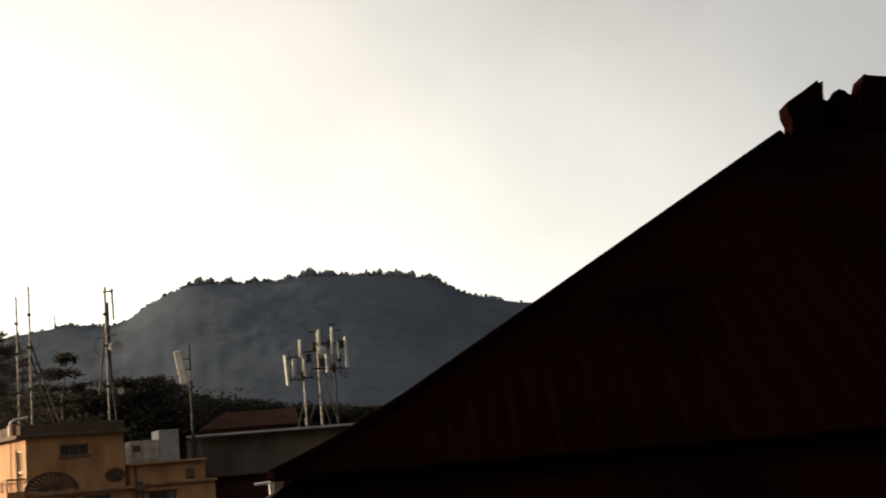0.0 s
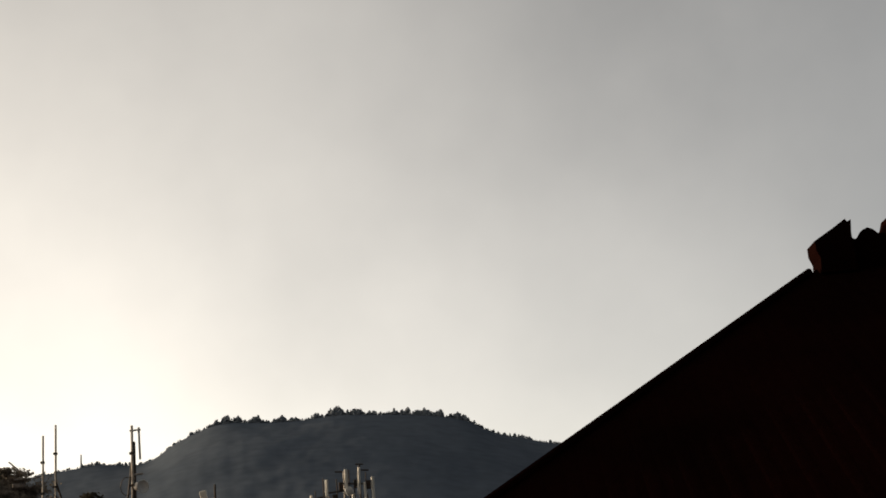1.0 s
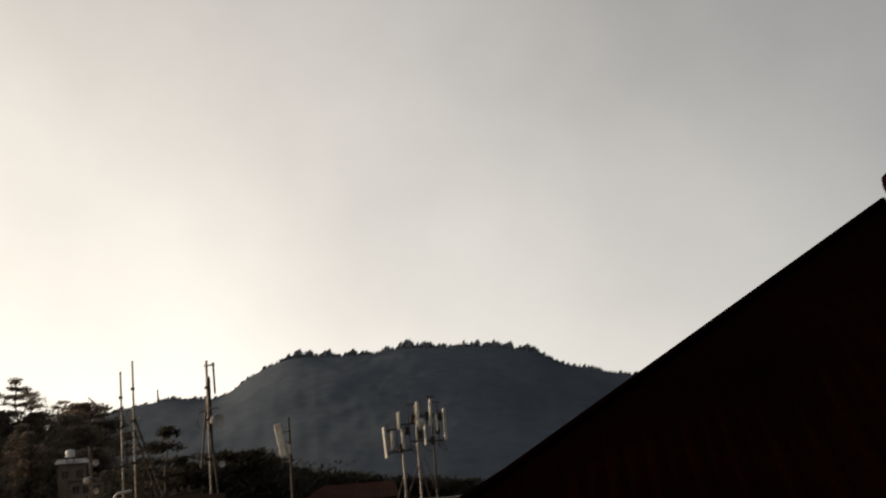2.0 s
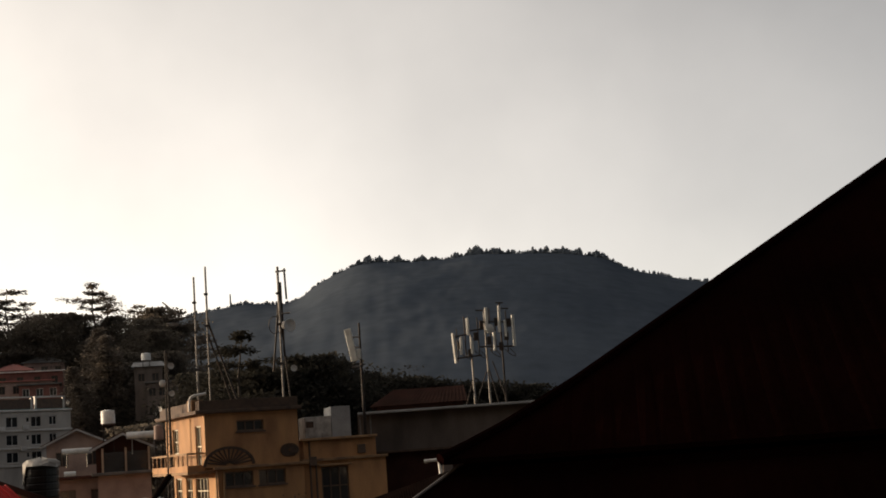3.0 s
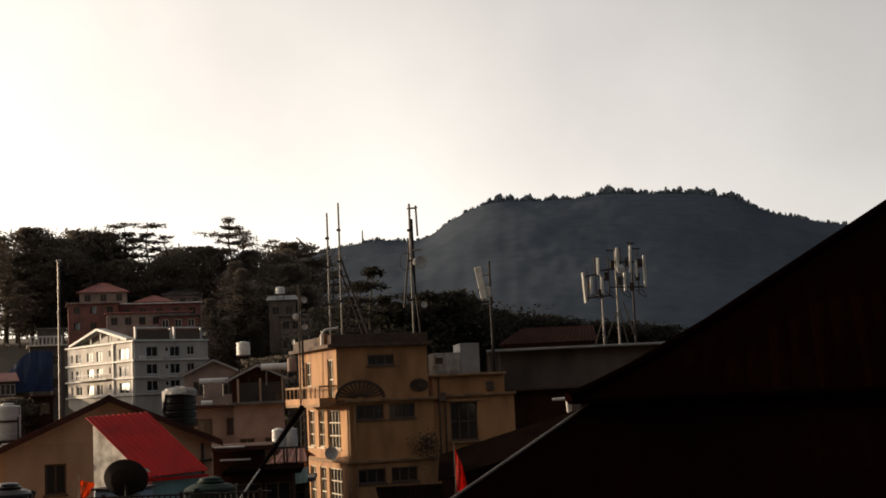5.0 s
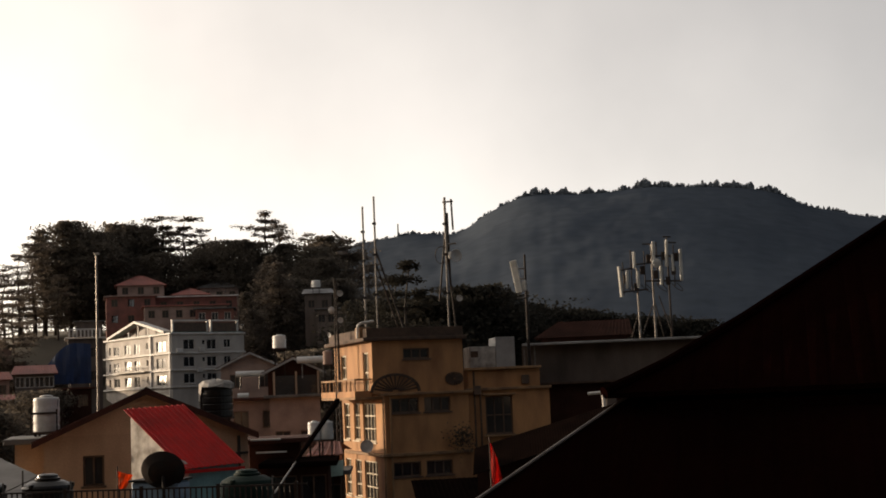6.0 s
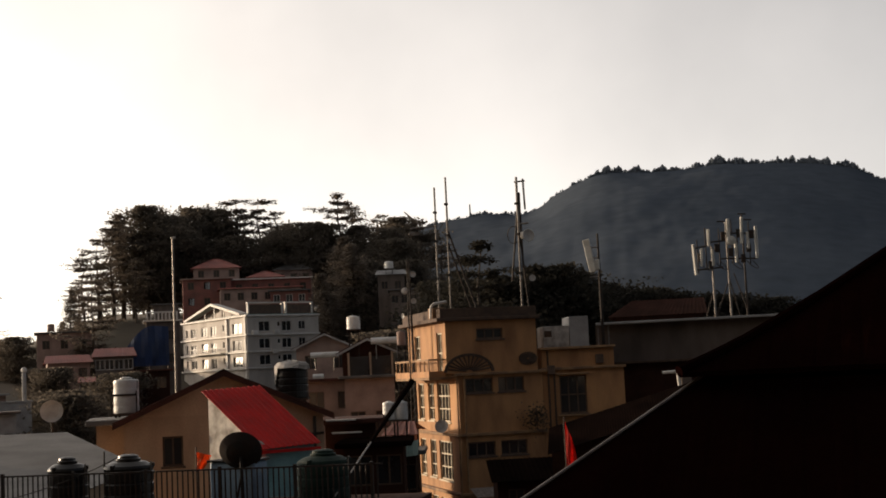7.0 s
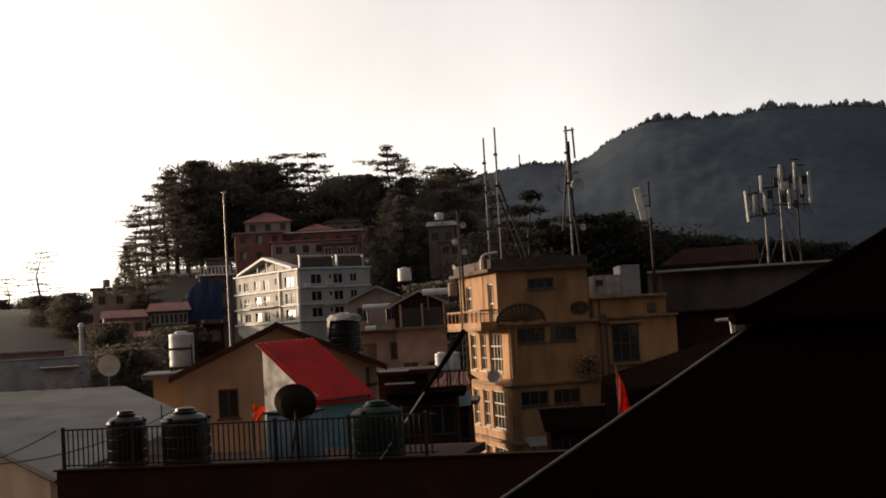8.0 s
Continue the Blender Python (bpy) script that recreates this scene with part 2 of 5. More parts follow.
def panel(bm, w, z0, z1, th, holes, m=None):
    """A wall from x 0 to w, facing -y, with openings (x0, x1, z0, z1) right through it, as one closed mesh."""
    xs = sorted({0.0, w, *(v for h in holes for v in h[:2])})
    zs = sorted({z0, z1, *(v for h in holes for v in h[2:4])})
    solid = {}
    for i in range(len(xs) - 1):
        for k in range(len(zs) - 1):
            cx, cz = (xs[i] + xs[i + 1]) / 2, (zs[k] + zs[k + 1]) / 2
            solid[i, k] = not any(h[0] < cx < h[1] and h[2] < cz < h[3] for h in holes)
    made = {}

    def v(i, k, back):
        if (i, k, back) not in made:
            made[i, k, back] = bm.verts.new((xs[i], th if back else 0.0, zs[k]))
        return made[i, k, back]

    for (i, k), full in solid.items():
        if not full:
            continue
        bm.faces.new((v(i, k, 0), v(i + 1, k, 0), v(i + 1, k + 1, 0), v(i, k + 1, 0)))
        bm.faces.new((v(i, k, 1), v(i, k + 1, 1), v(i + 1, k + 1, 1), v(i + 1, k, 1)))
        for di, dk, a, b in ((-1, 0, (0, 0), (0, 1)), (1, 0, (1, 1), (1, 0)), (0, -1, (1, 0), (0, 0)), (0, 1, (0, 1), (1, 1))):
            if not solid.get((i + di, k + dk), False):
                p, q = (i + a[0], k + a[1]), (i + b[0], k + b[1])
                bm.faces.new((v(*p, 0), v(*q, 0), v(*q, 1), v(*p, 1)))
    if m is not None:
        bmesh.ops.transform(bm, matrix=m, verts=list(made.values()))
    return bm


def side_matrix(side, w, d):
    """Where a wall panel of a block w wide and d deep goes: its front, its left, its right or its back."""
    return {"front": Matrix(), "left": pose(0, d, 0, 0, 0, -90), "right": pose(w, 0, 0, 0, 0, 90), "back": pose(w, d, 0, 0, 0, 180)}[side]


def window(parent, m, x0, x1, z0, z1, frame_mat, bars=1, rows=1, deep=0.12, sill=True, tilt=0.0):
    """A window in an opening of a wall panel: frame, pane and sill."""
    pane = box(x0, x1, deep + 0.03, deep + 0.05, z0, z1)
    if tilt:
        bmesh.ops.transform(pane, matrix=Matrix.Translation((0, deep + 0.04, z0)) @ Matrix.Rotation(radians(-tilt), 4, "X") @ Matrix.Translation((0, -deep - 0.04, -z0)), verts=pane.verts)
    bmesh.ops.transform(pane, matrix=m, verts=pane.verts)
    w, t = part("window", pane, M_GLASS, parent), min(0.07, (x1 - x0) * 0.09)
    bm = bmesh.new()
    for a, b, c, d in ((x0, x0 + t, z0, z1), (x1 - t, x1, z0, z1), (x0 + t, x1 - t, z0, z0 + t), (x0 + t, x1 - t, z1 - t, z1)):
        bx(bm, a, b, deep - 0.04, deep + 0.026, c, d, m)
    for i in range(1, bars + 1):
        x = x0 + (x1 - x0) * i / (bars + 1)
        bx(bm, x - t / 2, x + t / 2, deep - 0.03, deep + 0.024, z0 + t, z1 - t, m)
    for i in range(1, rows + 1):
        z = z0 + (z1 - z0) * i / (rows + 1)
        bx(bm, x0 + t, x1 - t, deep - 0.02, deep + 0.022, z - t / 2, z + t / 2, m)
    part("window_frame", bm, frame_mat, w)
    if sill:
        part("window_sill", box(x0 - 0.08, x1 + 0.08, -0.08, 0.04, z0 - 0.09, z0 - 0.004, m), frame_mat, w)
    return w


def block(parent, w, d, z0, z1, wall_mat, openings, frame_mat, th=0.3, name="wall", roof=True, skip=""):
    """Four walls with windows. openings: side -> list of (x0, x1, z0, z1, bars, rows)."""
    for side in ("front", "left", "right", "back"):
        if side == skip:
            continue
        wide = w if side in ("front", "back") else d
        m = side_matrix(side, w, d)
        holes = openings.get(side, [])
        inset = 0 if side in ("front", "back") else th
        bm = bmesh.new()
        if inset:
            panel(bm, wide - 2 * th, z0, z1, th, [(h[0] - th, h[1] - th, h[2], h[3]) for h in holes], m @ pose(th, 0, 0))
        else:
            panel(bm, wide, z0, z1, th, holes, m)
        part(name, bm, wall_mat, parent)
        for h in holes:
            window(parent, m, h[0] + 0.004, h[1] - 0.004, h[2] + 0.004, h[3] - 0.004, frame_mat, h[4], h[5], tilt=h[6] if len(h) > 6 else 0.0)
    if roof:
        part("roof_slab", box(-0.25, w + 0.25, -0.25, d + 0.25, z1 + 0.003, z1 + 0.2, bevel=0.03), wall_mat, parent)


def sheet_roof(name, parent, a, b, c, d, material, pitch=0.25, high=0.03, thick=0.02):
    """A ribbed metal sheet over the four corners: a to b along the eave, d to c along the top."""
    a, b, c, d = (Vector(v) for v in (a, b, c, d))
    n = (b - a).cross(d - a).normalized()
    if n.z < 0:
        n = -n
    count = max(2, round((b - a).length / pitch))
    steps = []
    for i in range(count):
        steps += [(i / count, 0), ((i + 0.62) / count, 0), ((i + 0.70) / count, 1), ((i + 0.92) / count, 1)]
    steps.append((1.0, 0))
    verts, faces = [], []
    for s, up in steps:
        low, top = a.lerp(b, s), d.lerp(c, s)
        for p in (low, top):
            verts += [p + n * high * up, p + n * (high * up - thick)]
    for i in range(len(steps) - 1):
        k = 4 * i
        faces += [(k, k + 4, k + 6, k + 2), (k + 1, k + 3, k + 7, k + 5), (k, k + 1, k + 5, k + 4), (k + 2, k + 6, k + 7, k + 3)]
    k = 4 * (len(steps) - 1)
    faces += [(0, 2, 3, 1), (k, k + 1, k + 3, k + 2)]
    ob = new(name, mesh_from(name, verts, faces, material))
    ob.parent = parent
    return ob


def gable_roof(parent, w, d, eave, apex, material, over=0.35, trim=None):
    """Two ribbed slopes with the gable at the front, a ridge cap and barge boards."""
    k = (apex - eave) / (w / 2)
    lo = eave - k * over
    sheet_roof("roof", parent, (-over, d + over, lo), (-over, -over, lo), (w / 2, -over, apex), (w / 2, d + over, apex), material)
    sheet_roof("roof", parent, (w + over, -over, lo), (w + over, d + over, lo), (w / 2, d + over, apex), (w / 2, -over, apex), material)
    bm = bmesh.new()
    prism(bm, [(w / 2 - 0.22, apex - 0.22 * k + 0.04), (w / 2, apex + 0.045), (w / 2 + 0.22, apex - 0.22 * k + 0.04), (w / 2, apex + 0.075)], -over - 0.02, d + over)
    part("ridge_cap", bm, material, parent)
    for s in (-1, 1):
        bm = prism(bmesh.new(), [(w / 2, apex - 0.03), (w / 2 + s * (w / 2 + over), lo - 0.03), (w / 2 + s * (w / 2 + over), lo - 0.22), (w / 2, apex - 0.22)], -over - 0.03, -over + 0.02)
        part("barge_board", bm, trim or material, parent)


def gable_end(parent, w, d, z0, eave, apex, material, holes=(), th=0.25):
    """A gable wall: a panel up to the eave and the triangle over it, front and back."""
    bm = panel(bmesh.new(), w, z0, eave, th, list(holes))
    part("wall", bm, material, parent)
    part("gable", prism(bmesh.new(), [(0, eave + 0.002), (w, eave + 0.002), (w / 2, apex - 0.03)], 0.0, th), material, parent)
    part("wall", box(0, w, d - th, d, z0, eave), material, parent)
    part("gable", prism(bmesh.new(), [(0, eave + 0.002), (w, eave + 0.002), (w / 2, apex - 0.03)], d - th, d), material, parent)
    for x in (0, w - th):
        part("wall", box(x, x + th, th + 0.002, d - th - 0.002, z0, eave - 0.03), material, parent)


# ---- ground: streets below, the wooded ridge to the left, the valley to the right ----
def ease(a, b, v):
    s = min(1.0, max(0.0, (v - a) / (b - a)))
    return s * s * (3 - 2 * s)


def ground_z(az, r):
    low = -13 + 5 * ease(110, 170, r) - 58 * ease(230, 600, r)
    hill = -13 + 9 * ease(125, 215, r) + 17 * ease(205, 255, r) + 3 * ease(255, 300, r) - 75 * ease(330, 800, r)
    side = -13 + 9 * ease(60, 130, r) + 13 * ease(160, 290, r) - 75 * ease(320, 700, r)
    left = hill + (side - hill) * ease(31.5, 36.5, az)
    if abs(az) > 92:  # unseen steep slope added behind the eye to block sky light
        low += min(75.0, 1.35 * max(0.0, r - 4)) * ease(92, 128, abs(az)) * (1 - ease(300, 900, r))
    k = ease(13, 21, az) * (1 - ease(75, 120, abs(az)))
    return low + (left - low) * k + 0.6 * noise.noise((r * 0.05 * math.cos(radians(az)), r * 0.05 * math.sin(radians(az)), 0.3)) * ease(15, 60, r)


verts, faces = [], []
RADII = [0.5 * 1.085 ** i for i in range(112)]
for r in RADII:
    for i in range(180):
        az = i * 2 - 180
        verts.append(at(az, r, ground_z(az, r)))
for j in range(len(RADII) - 1):
    for i in range(180):
        k, n = j * 180 + i, j * 180 + (i + 1) % 180
        faces.append((k, n, n + 180, k + 180))
faces.append(tuple(range(179, -1, -1)))
ground = new("ground", mesh_from("ground", verts, faces, M_GROUND))
for p in ground.data.polygons:
    p.use_smooth = True
tagged(ground, "scrubby brown hillside ground below the town", "ground", kind="structure")

# the far mountain: crest heights by bearing
CREST = [(-30, 60), (-20, 92), (-10, 130), (-6, 150), (-3.2, 167), (-0.7, 184), (0.5, 203), (1.6, 209), (2.7, 213), (5.9, 219), (7.8, 214), (10.9, 218), (11.7, 210), (12.7, 198), (14.0, 174), (15.8, 178), (17.6, 172), (20, 158), (24, 130), (30, 60), (36, 0)]


def crest(az):
    for (a, x), (b, y) in zip(CREST, CREST[1:]):
        if a <= az <= b:
            return x + (y - x) * (az - a) / (b - a)
    return -60.0


def fine_crest(az):
    return sum(crest(az + 0.14 * i) for i in range(-4, 5)) / 9


def soft_crest(az):
    return sum(crest(az + 0.9 * i) * (6 - abs(i)) for i in range(-5, 6)) / 36


SOFT = [soft_crest(-34 + 0.25 * i) for i in range(300)]


def mountain_z(az, r):
    s = (r - 700) / 800
    k = (az + 34) * 4
    i = max(0, min(298, int(k)))
    slow = SOFT[i] + (SOFT[i + 1] - SOFT[i]) * (k - i)
    top = slow + (fine_crest(az) - slow) * max(0.0, min(1.0, s if s < 1 else 1.0)) ** 6
    rise = max(0.0, s) ** 0.8 if s < 1 else max(0.0, 1 - (s - 1) * 1.2)
    x, y = r * math.sin(radians(az)), r * math.cos(radians(az))
    gully = noise.fractal((x * 0.004, y * 0.002, 1.7), 1.0, 2.0, 4) * 6 * min(1, abs(1 - s) * 3) * min(1.0, max(0.0, s) * 2)
    canopy = 0.7 * noise.noise((x * 0.035, y * 0.02, 4.1)) + 0.35 * noise.noise((x * 0.12, y * 0.06, 7.1))
    return -62 + (top + 62 - (0.6 + 0.9 * ease(-0.6, 1.2, az) * (1 - ease(10.4, 12.2, az)))) * rise + gully + canopy


verts, faces = [], []
NA, NR = 560, 120
for j in range(NR):
    r = 690 + (1750 - 690) * j / (NR - 1)
    for i in range(NA):
        az = -30 + 66 * i / (NA - 1)
        verts.append(at(az, r, mountain_z(az, r)))
for j in range(NR - 1):
    for i in range(NA - 1):
        k = j * NA + i
        faces.append((k, k + 1, k + NA + 1, k + NA))
mountain = new("mountain", mesh_from("mountain", verts, faces, M_HAZED_MOUNT))
for p in mountain.data.polygons:
    p.use_smooth = True
tagged(mountain, "hazy blue-grey forested mountain with a long level crest", "mountain", kind="structure")


def far_forest():
    """Conifers all over the mountain: a broken row of taller clumps along the crest."""
    rng = random.Random(5)
    verts, faces = [], []

    def conifer(az, r, h, w, rings):
        p = at(az, r, mountain_z(az, r) - 1)
        k = len(verts)
        for z, q in rings:
            s = rng.random() * 6.28
            verts.extend(p + Vector((math.cos(s + 1.2566 * i) * w * q * rng.uniform(0.7, 1.2), math.sin(s + 1.2566 * i) * w * q * rng.uniform(0.7, 1.2), h * z)) for i in range(5))
        verts.append(p + Vector((0, 0, h)))
        for ring in range(0, 5 * (len(rings) - 1), 5):
            faces.extend((k + ring + i, k + ring + (i + 1) % 5, k + ring + 5 + (i + 1) % 5, k + ring + 5 + i) for i in range(5))
        top = k + 5 * (len(rings) - 1)
        faces.extend((top + i, top + (i + 1) % 5, top + 5) for i in range(5))

    for n in range(8000):
        az = rng.uniform(-12, 27)
        clump = noise.noise((az * 2.1, 2.2, 0)) + 0.6 * noise.noise((az * 6.3, 5.2, 0))
        h = rng.uniform(4.2, 7.4) * (1.0 + 0.5 * max(-0.8, min(0.9, clump * 2.2)))
        if rng.random() < 0.03:
            h *= 1.3
        h *= 0.55 + 0.45 * ease(-0.6, 1.2, az) * (1 - ease(10.4, 12.2, az))
        conifer(az, rng.uniform(1499, 1526), h, h * rng.uniform(0.2, 0.34), ((0.05, 0.8), (0.5, 1.0), (0.84, 0.55)))
    ob = new("far_forest", mesh_from("far_forest", verts, faces, M_HAZED_FAR))
    return tagged(ob, "uneven row of conifers along the far mountain crest", "forest", kind="stuff")


far_forest()
hill_tower = thing("hilltop_tower", at(16.6, 1505, crest(16.6) - 12), 0, "thin far lattice tower on the mountain crest", "tower")
part("shaft", rod(bmesh.new(), (0, 0, 0), (0, 0, 26), 1.4, 0.7), M_HAZED_FAR, hill_tower)
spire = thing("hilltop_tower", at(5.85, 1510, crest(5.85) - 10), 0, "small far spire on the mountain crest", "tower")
part("shaft", rod(bmesh.new(), (0, 0, 0), (0, 0, 20), 1.5, 0.4), M_HAZED_FAR, spire)


# ---- the dark hipped roof close by: an upper tier and a lower skirt ----
def flare(d, lift):
    """How much a swept eave stands up over the plain pitch, d inward from its edge."""
    return lift * max(0.0, 1 - d / 0.8) ** 2


def hip_sheet(name, parent, x0, x1, y0, y1, pitch, material, spacing=0.26, high=0.002, lift=0.0):
    """The slope that faces -y: eave from x0 at y0, its left side cut by a 45-degree hip, up to the ridge at y1. Local z 0 at the eave."""
    verts, faces = [], []
    xs, x = [], x0
    while x < x1:
        xs += [(x, 0), (x + spacing * 0.55, 0), (x + spacing * 0.66, 1), (x + spacing * 0.9, 1)]
        x += spacing
    for x, up in xs:
        top = y0 + min(y1 - y0, max(0.0, x - x0))
        for y in (y0, top):
            z = (y - y0) * pitch + flare(y - y0, lift) + up * high
            verts += [(x, y, z), (x, y, z - 0.03)]
    for i in range(len(xs) - 1):
        k = 4 * i
        faces += [(k, k + 4, k + 6, k + 2), (k + 1, k + 3, k + 7, k + 5), (k, k + 1, k + 5, k + 4), (k + 2, k + 6, k + 7, k + 3)]
    ob = new(name, mesh_from(name, verts, faces, material))
    ob.parent = parent
    return ob


def side_sheet(name, parent, x0, y0, y1, pitch, material, far, lift=0.0):
    """The slope that faces -x, beyond the hip."""
    verts, faces = [], []
    for d in (0.0, 0.15, 0.35, 0.8, y1 - y0):
        z = d * pitch + flare(d, lift)
        verts += [(x0 + d, y0 + d, z), (x0 + d, far, z), (x0 + d, y0 + d, z - 0.03), (x0 + d, far, z - 0.03)]
    for k in range(0, 16, 4):
        faces += [(k, k + 4, k + 5, k + 1), (k + 2, k + 3, k + 7, k + 6), (k, k + 2, k + 6, k + 4), (k + 1, k + 5, k + 7, k + 3)]
    faces += [(0, 1, 3, 2), (16, 18, 19, 17)]
    ob = new(name, mesh_from(name, verts, faces, material))
    ob.parent = parent
    return ob


roof = thing("hipped_roof_house", (0, 0, E0 - 0.045), 0, "maroon house with hipped ribbed metal roof, deep shade put into its colour", "house")
UP_X, UP_Y, UP_P, UP_D = -1.13, 7.92, 0.652, 4.46
up = new("upper_roof")
up.parent = roof
up.location = (0, 0, -0.105)
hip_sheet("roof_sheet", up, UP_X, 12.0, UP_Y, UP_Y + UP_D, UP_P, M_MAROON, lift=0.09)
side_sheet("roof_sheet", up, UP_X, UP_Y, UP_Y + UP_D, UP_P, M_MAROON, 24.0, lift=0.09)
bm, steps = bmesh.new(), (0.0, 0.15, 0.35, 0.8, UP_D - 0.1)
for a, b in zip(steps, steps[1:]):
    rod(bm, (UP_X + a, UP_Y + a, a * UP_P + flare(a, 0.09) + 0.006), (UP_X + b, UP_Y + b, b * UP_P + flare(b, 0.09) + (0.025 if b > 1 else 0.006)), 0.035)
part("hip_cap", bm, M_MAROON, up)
RX, RY, RZ = UP_X + UP_D, UP_Y + UP_D, UP_D * UP_P
def ridge_piece(name, outline, deep):
    bm = prism(bmesh.new(), outline, -deep, deep)
    bmesh.ops.transform(bm, matrix=pose(RX - 0.02, RY, RZ + 0.05), verts=bm.verts)
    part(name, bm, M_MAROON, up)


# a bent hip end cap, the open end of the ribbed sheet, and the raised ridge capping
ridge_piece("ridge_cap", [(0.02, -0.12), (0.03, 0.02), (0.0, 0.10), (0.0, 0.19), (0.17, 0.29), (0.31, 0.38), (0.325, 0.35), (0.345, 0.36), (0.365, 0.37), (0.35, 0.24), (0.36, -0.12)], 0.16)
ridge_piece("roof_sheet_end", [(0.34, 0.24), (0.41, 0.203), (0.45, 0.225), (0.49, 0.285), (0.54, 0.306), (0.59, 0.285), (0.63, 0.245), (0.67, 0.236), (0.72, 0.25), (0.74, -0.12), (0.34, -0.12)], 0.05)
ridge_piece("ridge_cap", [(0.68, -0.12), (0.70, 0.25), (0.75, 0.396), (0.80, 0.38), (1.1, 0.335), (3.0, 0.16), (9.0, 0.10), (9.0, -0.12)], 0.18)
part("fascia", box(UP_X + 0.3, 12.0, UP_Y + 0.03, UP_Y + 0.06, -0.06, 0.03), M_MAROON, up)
part("wall", box(UP_X + 0.35, 12.0, UP_Y + 0.55, 22.0, -9.0, -0.03), M_BROWNWALL, roof)
LO_X, LO_Y, LO_P, LO_D = -4.05, 5.04, 0.685, 3.75
low_roof = new("lower_roof")
low_roof.parent = roof
low_roof.location = (0, 0, -2.13)
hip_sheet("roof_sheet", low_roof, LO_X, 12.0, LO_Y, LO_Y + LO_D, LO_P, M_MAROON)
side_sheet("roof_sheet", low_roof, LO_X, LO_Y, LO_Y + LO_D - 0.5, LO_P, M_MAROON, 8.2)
# pale cap colour stands in for the sunlit rim of this hip
part("hip_cap", rod(bmesh.new(), (LO_X, LO_Y, 0.01), (-0.93, 8.16, 3.12 * LO_P + 0.01), 0.010), M_RIM, low_roof, "thin galvanised hip flashing, coloured pale for its sunlit rim")
part("wall", box(LO_X + 0.4, 12.0, LO_Y + 0.45, 8.4, -7.0, 0.2), M_BROWNWALL, low_roof)

# ---- house added unseen under the viewer's terrace; upper wall and slabs block sky ----
own = thing("viewing_house", (0, 0, E0), 0, "unseen plain cement house with a terrace, added to block sky behind", "house")
part("storeys", box(-6, 5, -9, 1.3, -14, -1.75), M_GREY, own)
part("terrace_floor", box(-6.1, 5.1, -9, 1.4, -1.747, -1.6, bevel=0.02), M_GREY, own)
part("parapet", box(-6.1, 5.1, 1.22, 1.4, -1.597, -0.75, bevel=0.02), M_GREY, own)
part("upper_wall", box(-8, 14, -9, -3.0, -1.597, 13.5), M_GREY, own)
part("roof_slab", box(-8.4, 14.4, -9, -1.6, 13.503, 13.7, bevel=0.03), M_GREY, own)
part("balcony_slab", box(-6.1, 5.1, -3.0, 1.4, 1.35, 1.5, bevel=0.02), M_GREY, own)

# ---- the yellow corner house ----
yellow = thing("corner_house", at(17.46, 72, 0), 34, "weathered ochre plaster corner house with tall side windows", "house")
W, D = 4.82, 8.9
GROUND = -14
side_win = []
for top in (-0.55, -3.75, -6.9):
    side_win += [(4.6, 7.2, top - 2.15, top, 3, 2, 1.5), (2.65, 3.95, top - 2.1, top, 1, 2), (0.5, 1.75, top - 2.1, top, 1, 2)]
front_win = []
for top in (-0.35, -3.75, -6.9):
    front_win += [(0.4, 1.95, top - 0.78, top, 2, 0), (2.25, 3.75, top - 0.78, top, 2, 0)]
block(yellow, W, D, GROUND, -0.2, M_OCHRE, {"left": side_win}, M_FRAME, roof=False, skip="front")
part("wall", panel(bmesh.new(), W, GROUND, -0.2, 0.3, [h[:4] for h in front_win]), M_OCHRE, yellow)
for h in front_win:
    window(yellow, Matrix(), h[0] + 0.004, h[1] - 0.004, h[2] + 0.004, h[3] - 0.004, M_DARKFRAME, h[4], h[5])
for z in (-3.35, -6.5):
    part("ledge", box(-0.22, W + 0.1, -0.22, D + 0.1, z - 0.08, z + 0.08, bevel=0.02), M_OCHRE_TRIM, yellow)
part("ledge", box(-0.25, W + 0.15, -0.25, D, -0.198, -0.05, bevel=0.02), M_OCHRE_TRIM, yellow)
for x in (-0.05, 0.35):
    part("drainpipe", rod(bmesh.new(), (x - 0.05, -0.09, GROUND), (x - 0.05, -0.09, -0.25), 0.05), M_OCHRE_TRIM, yellow)
upper = new("upper_storey")
upper.parent = yellow
upper.location = (-0.6, 0, 0)
UW = W + 0.35
bm = panel(bmesh.new(), UW, -0.05, 2.75, 0.3, [(1.75, 3.25, 1.75, 2.32)])
part("wall", bm, M_OCHRE, upper)
window(upper, Matrix(), 1.754, 3.246, 1.754, 2.316, M_DARKFRAME, 2, 0)
left_m = side_matrix("left", UW, 8.0)
bm = panel(bmesh.new(), 7.4, -0.05, 2.75, 0.3, [(5.9, 7.0, 0.0, 2.2), (1.2, 2.4, 0.8, 2.2)], left_m @ pose(0.3, 0, 0))
part("wall", bm, M_OCHRE, upper)
window(upper, left_m, 6.21, 7.29, 0.01, 2.19, M_FRAME, 1, 1, sill=False)
window(upper, left_m, 1.51, 2.69, 0.81, 2.19, M_FRAME, 1, 1)
part("wall", box(UW - 0.3, UW, 0.31, 7.7, -0.05, 2.75), M_OCHRE, upper)
part("wall", box(0, UW, 7.7, 8.0, -0.05, 2.75), M_OCHRE, upper)
part("roof_slab", box(-0.55, UW + 0.15, -0.35, 8.2, 2.753, 2.95, bevel=0.03), M_STAIN, upper)
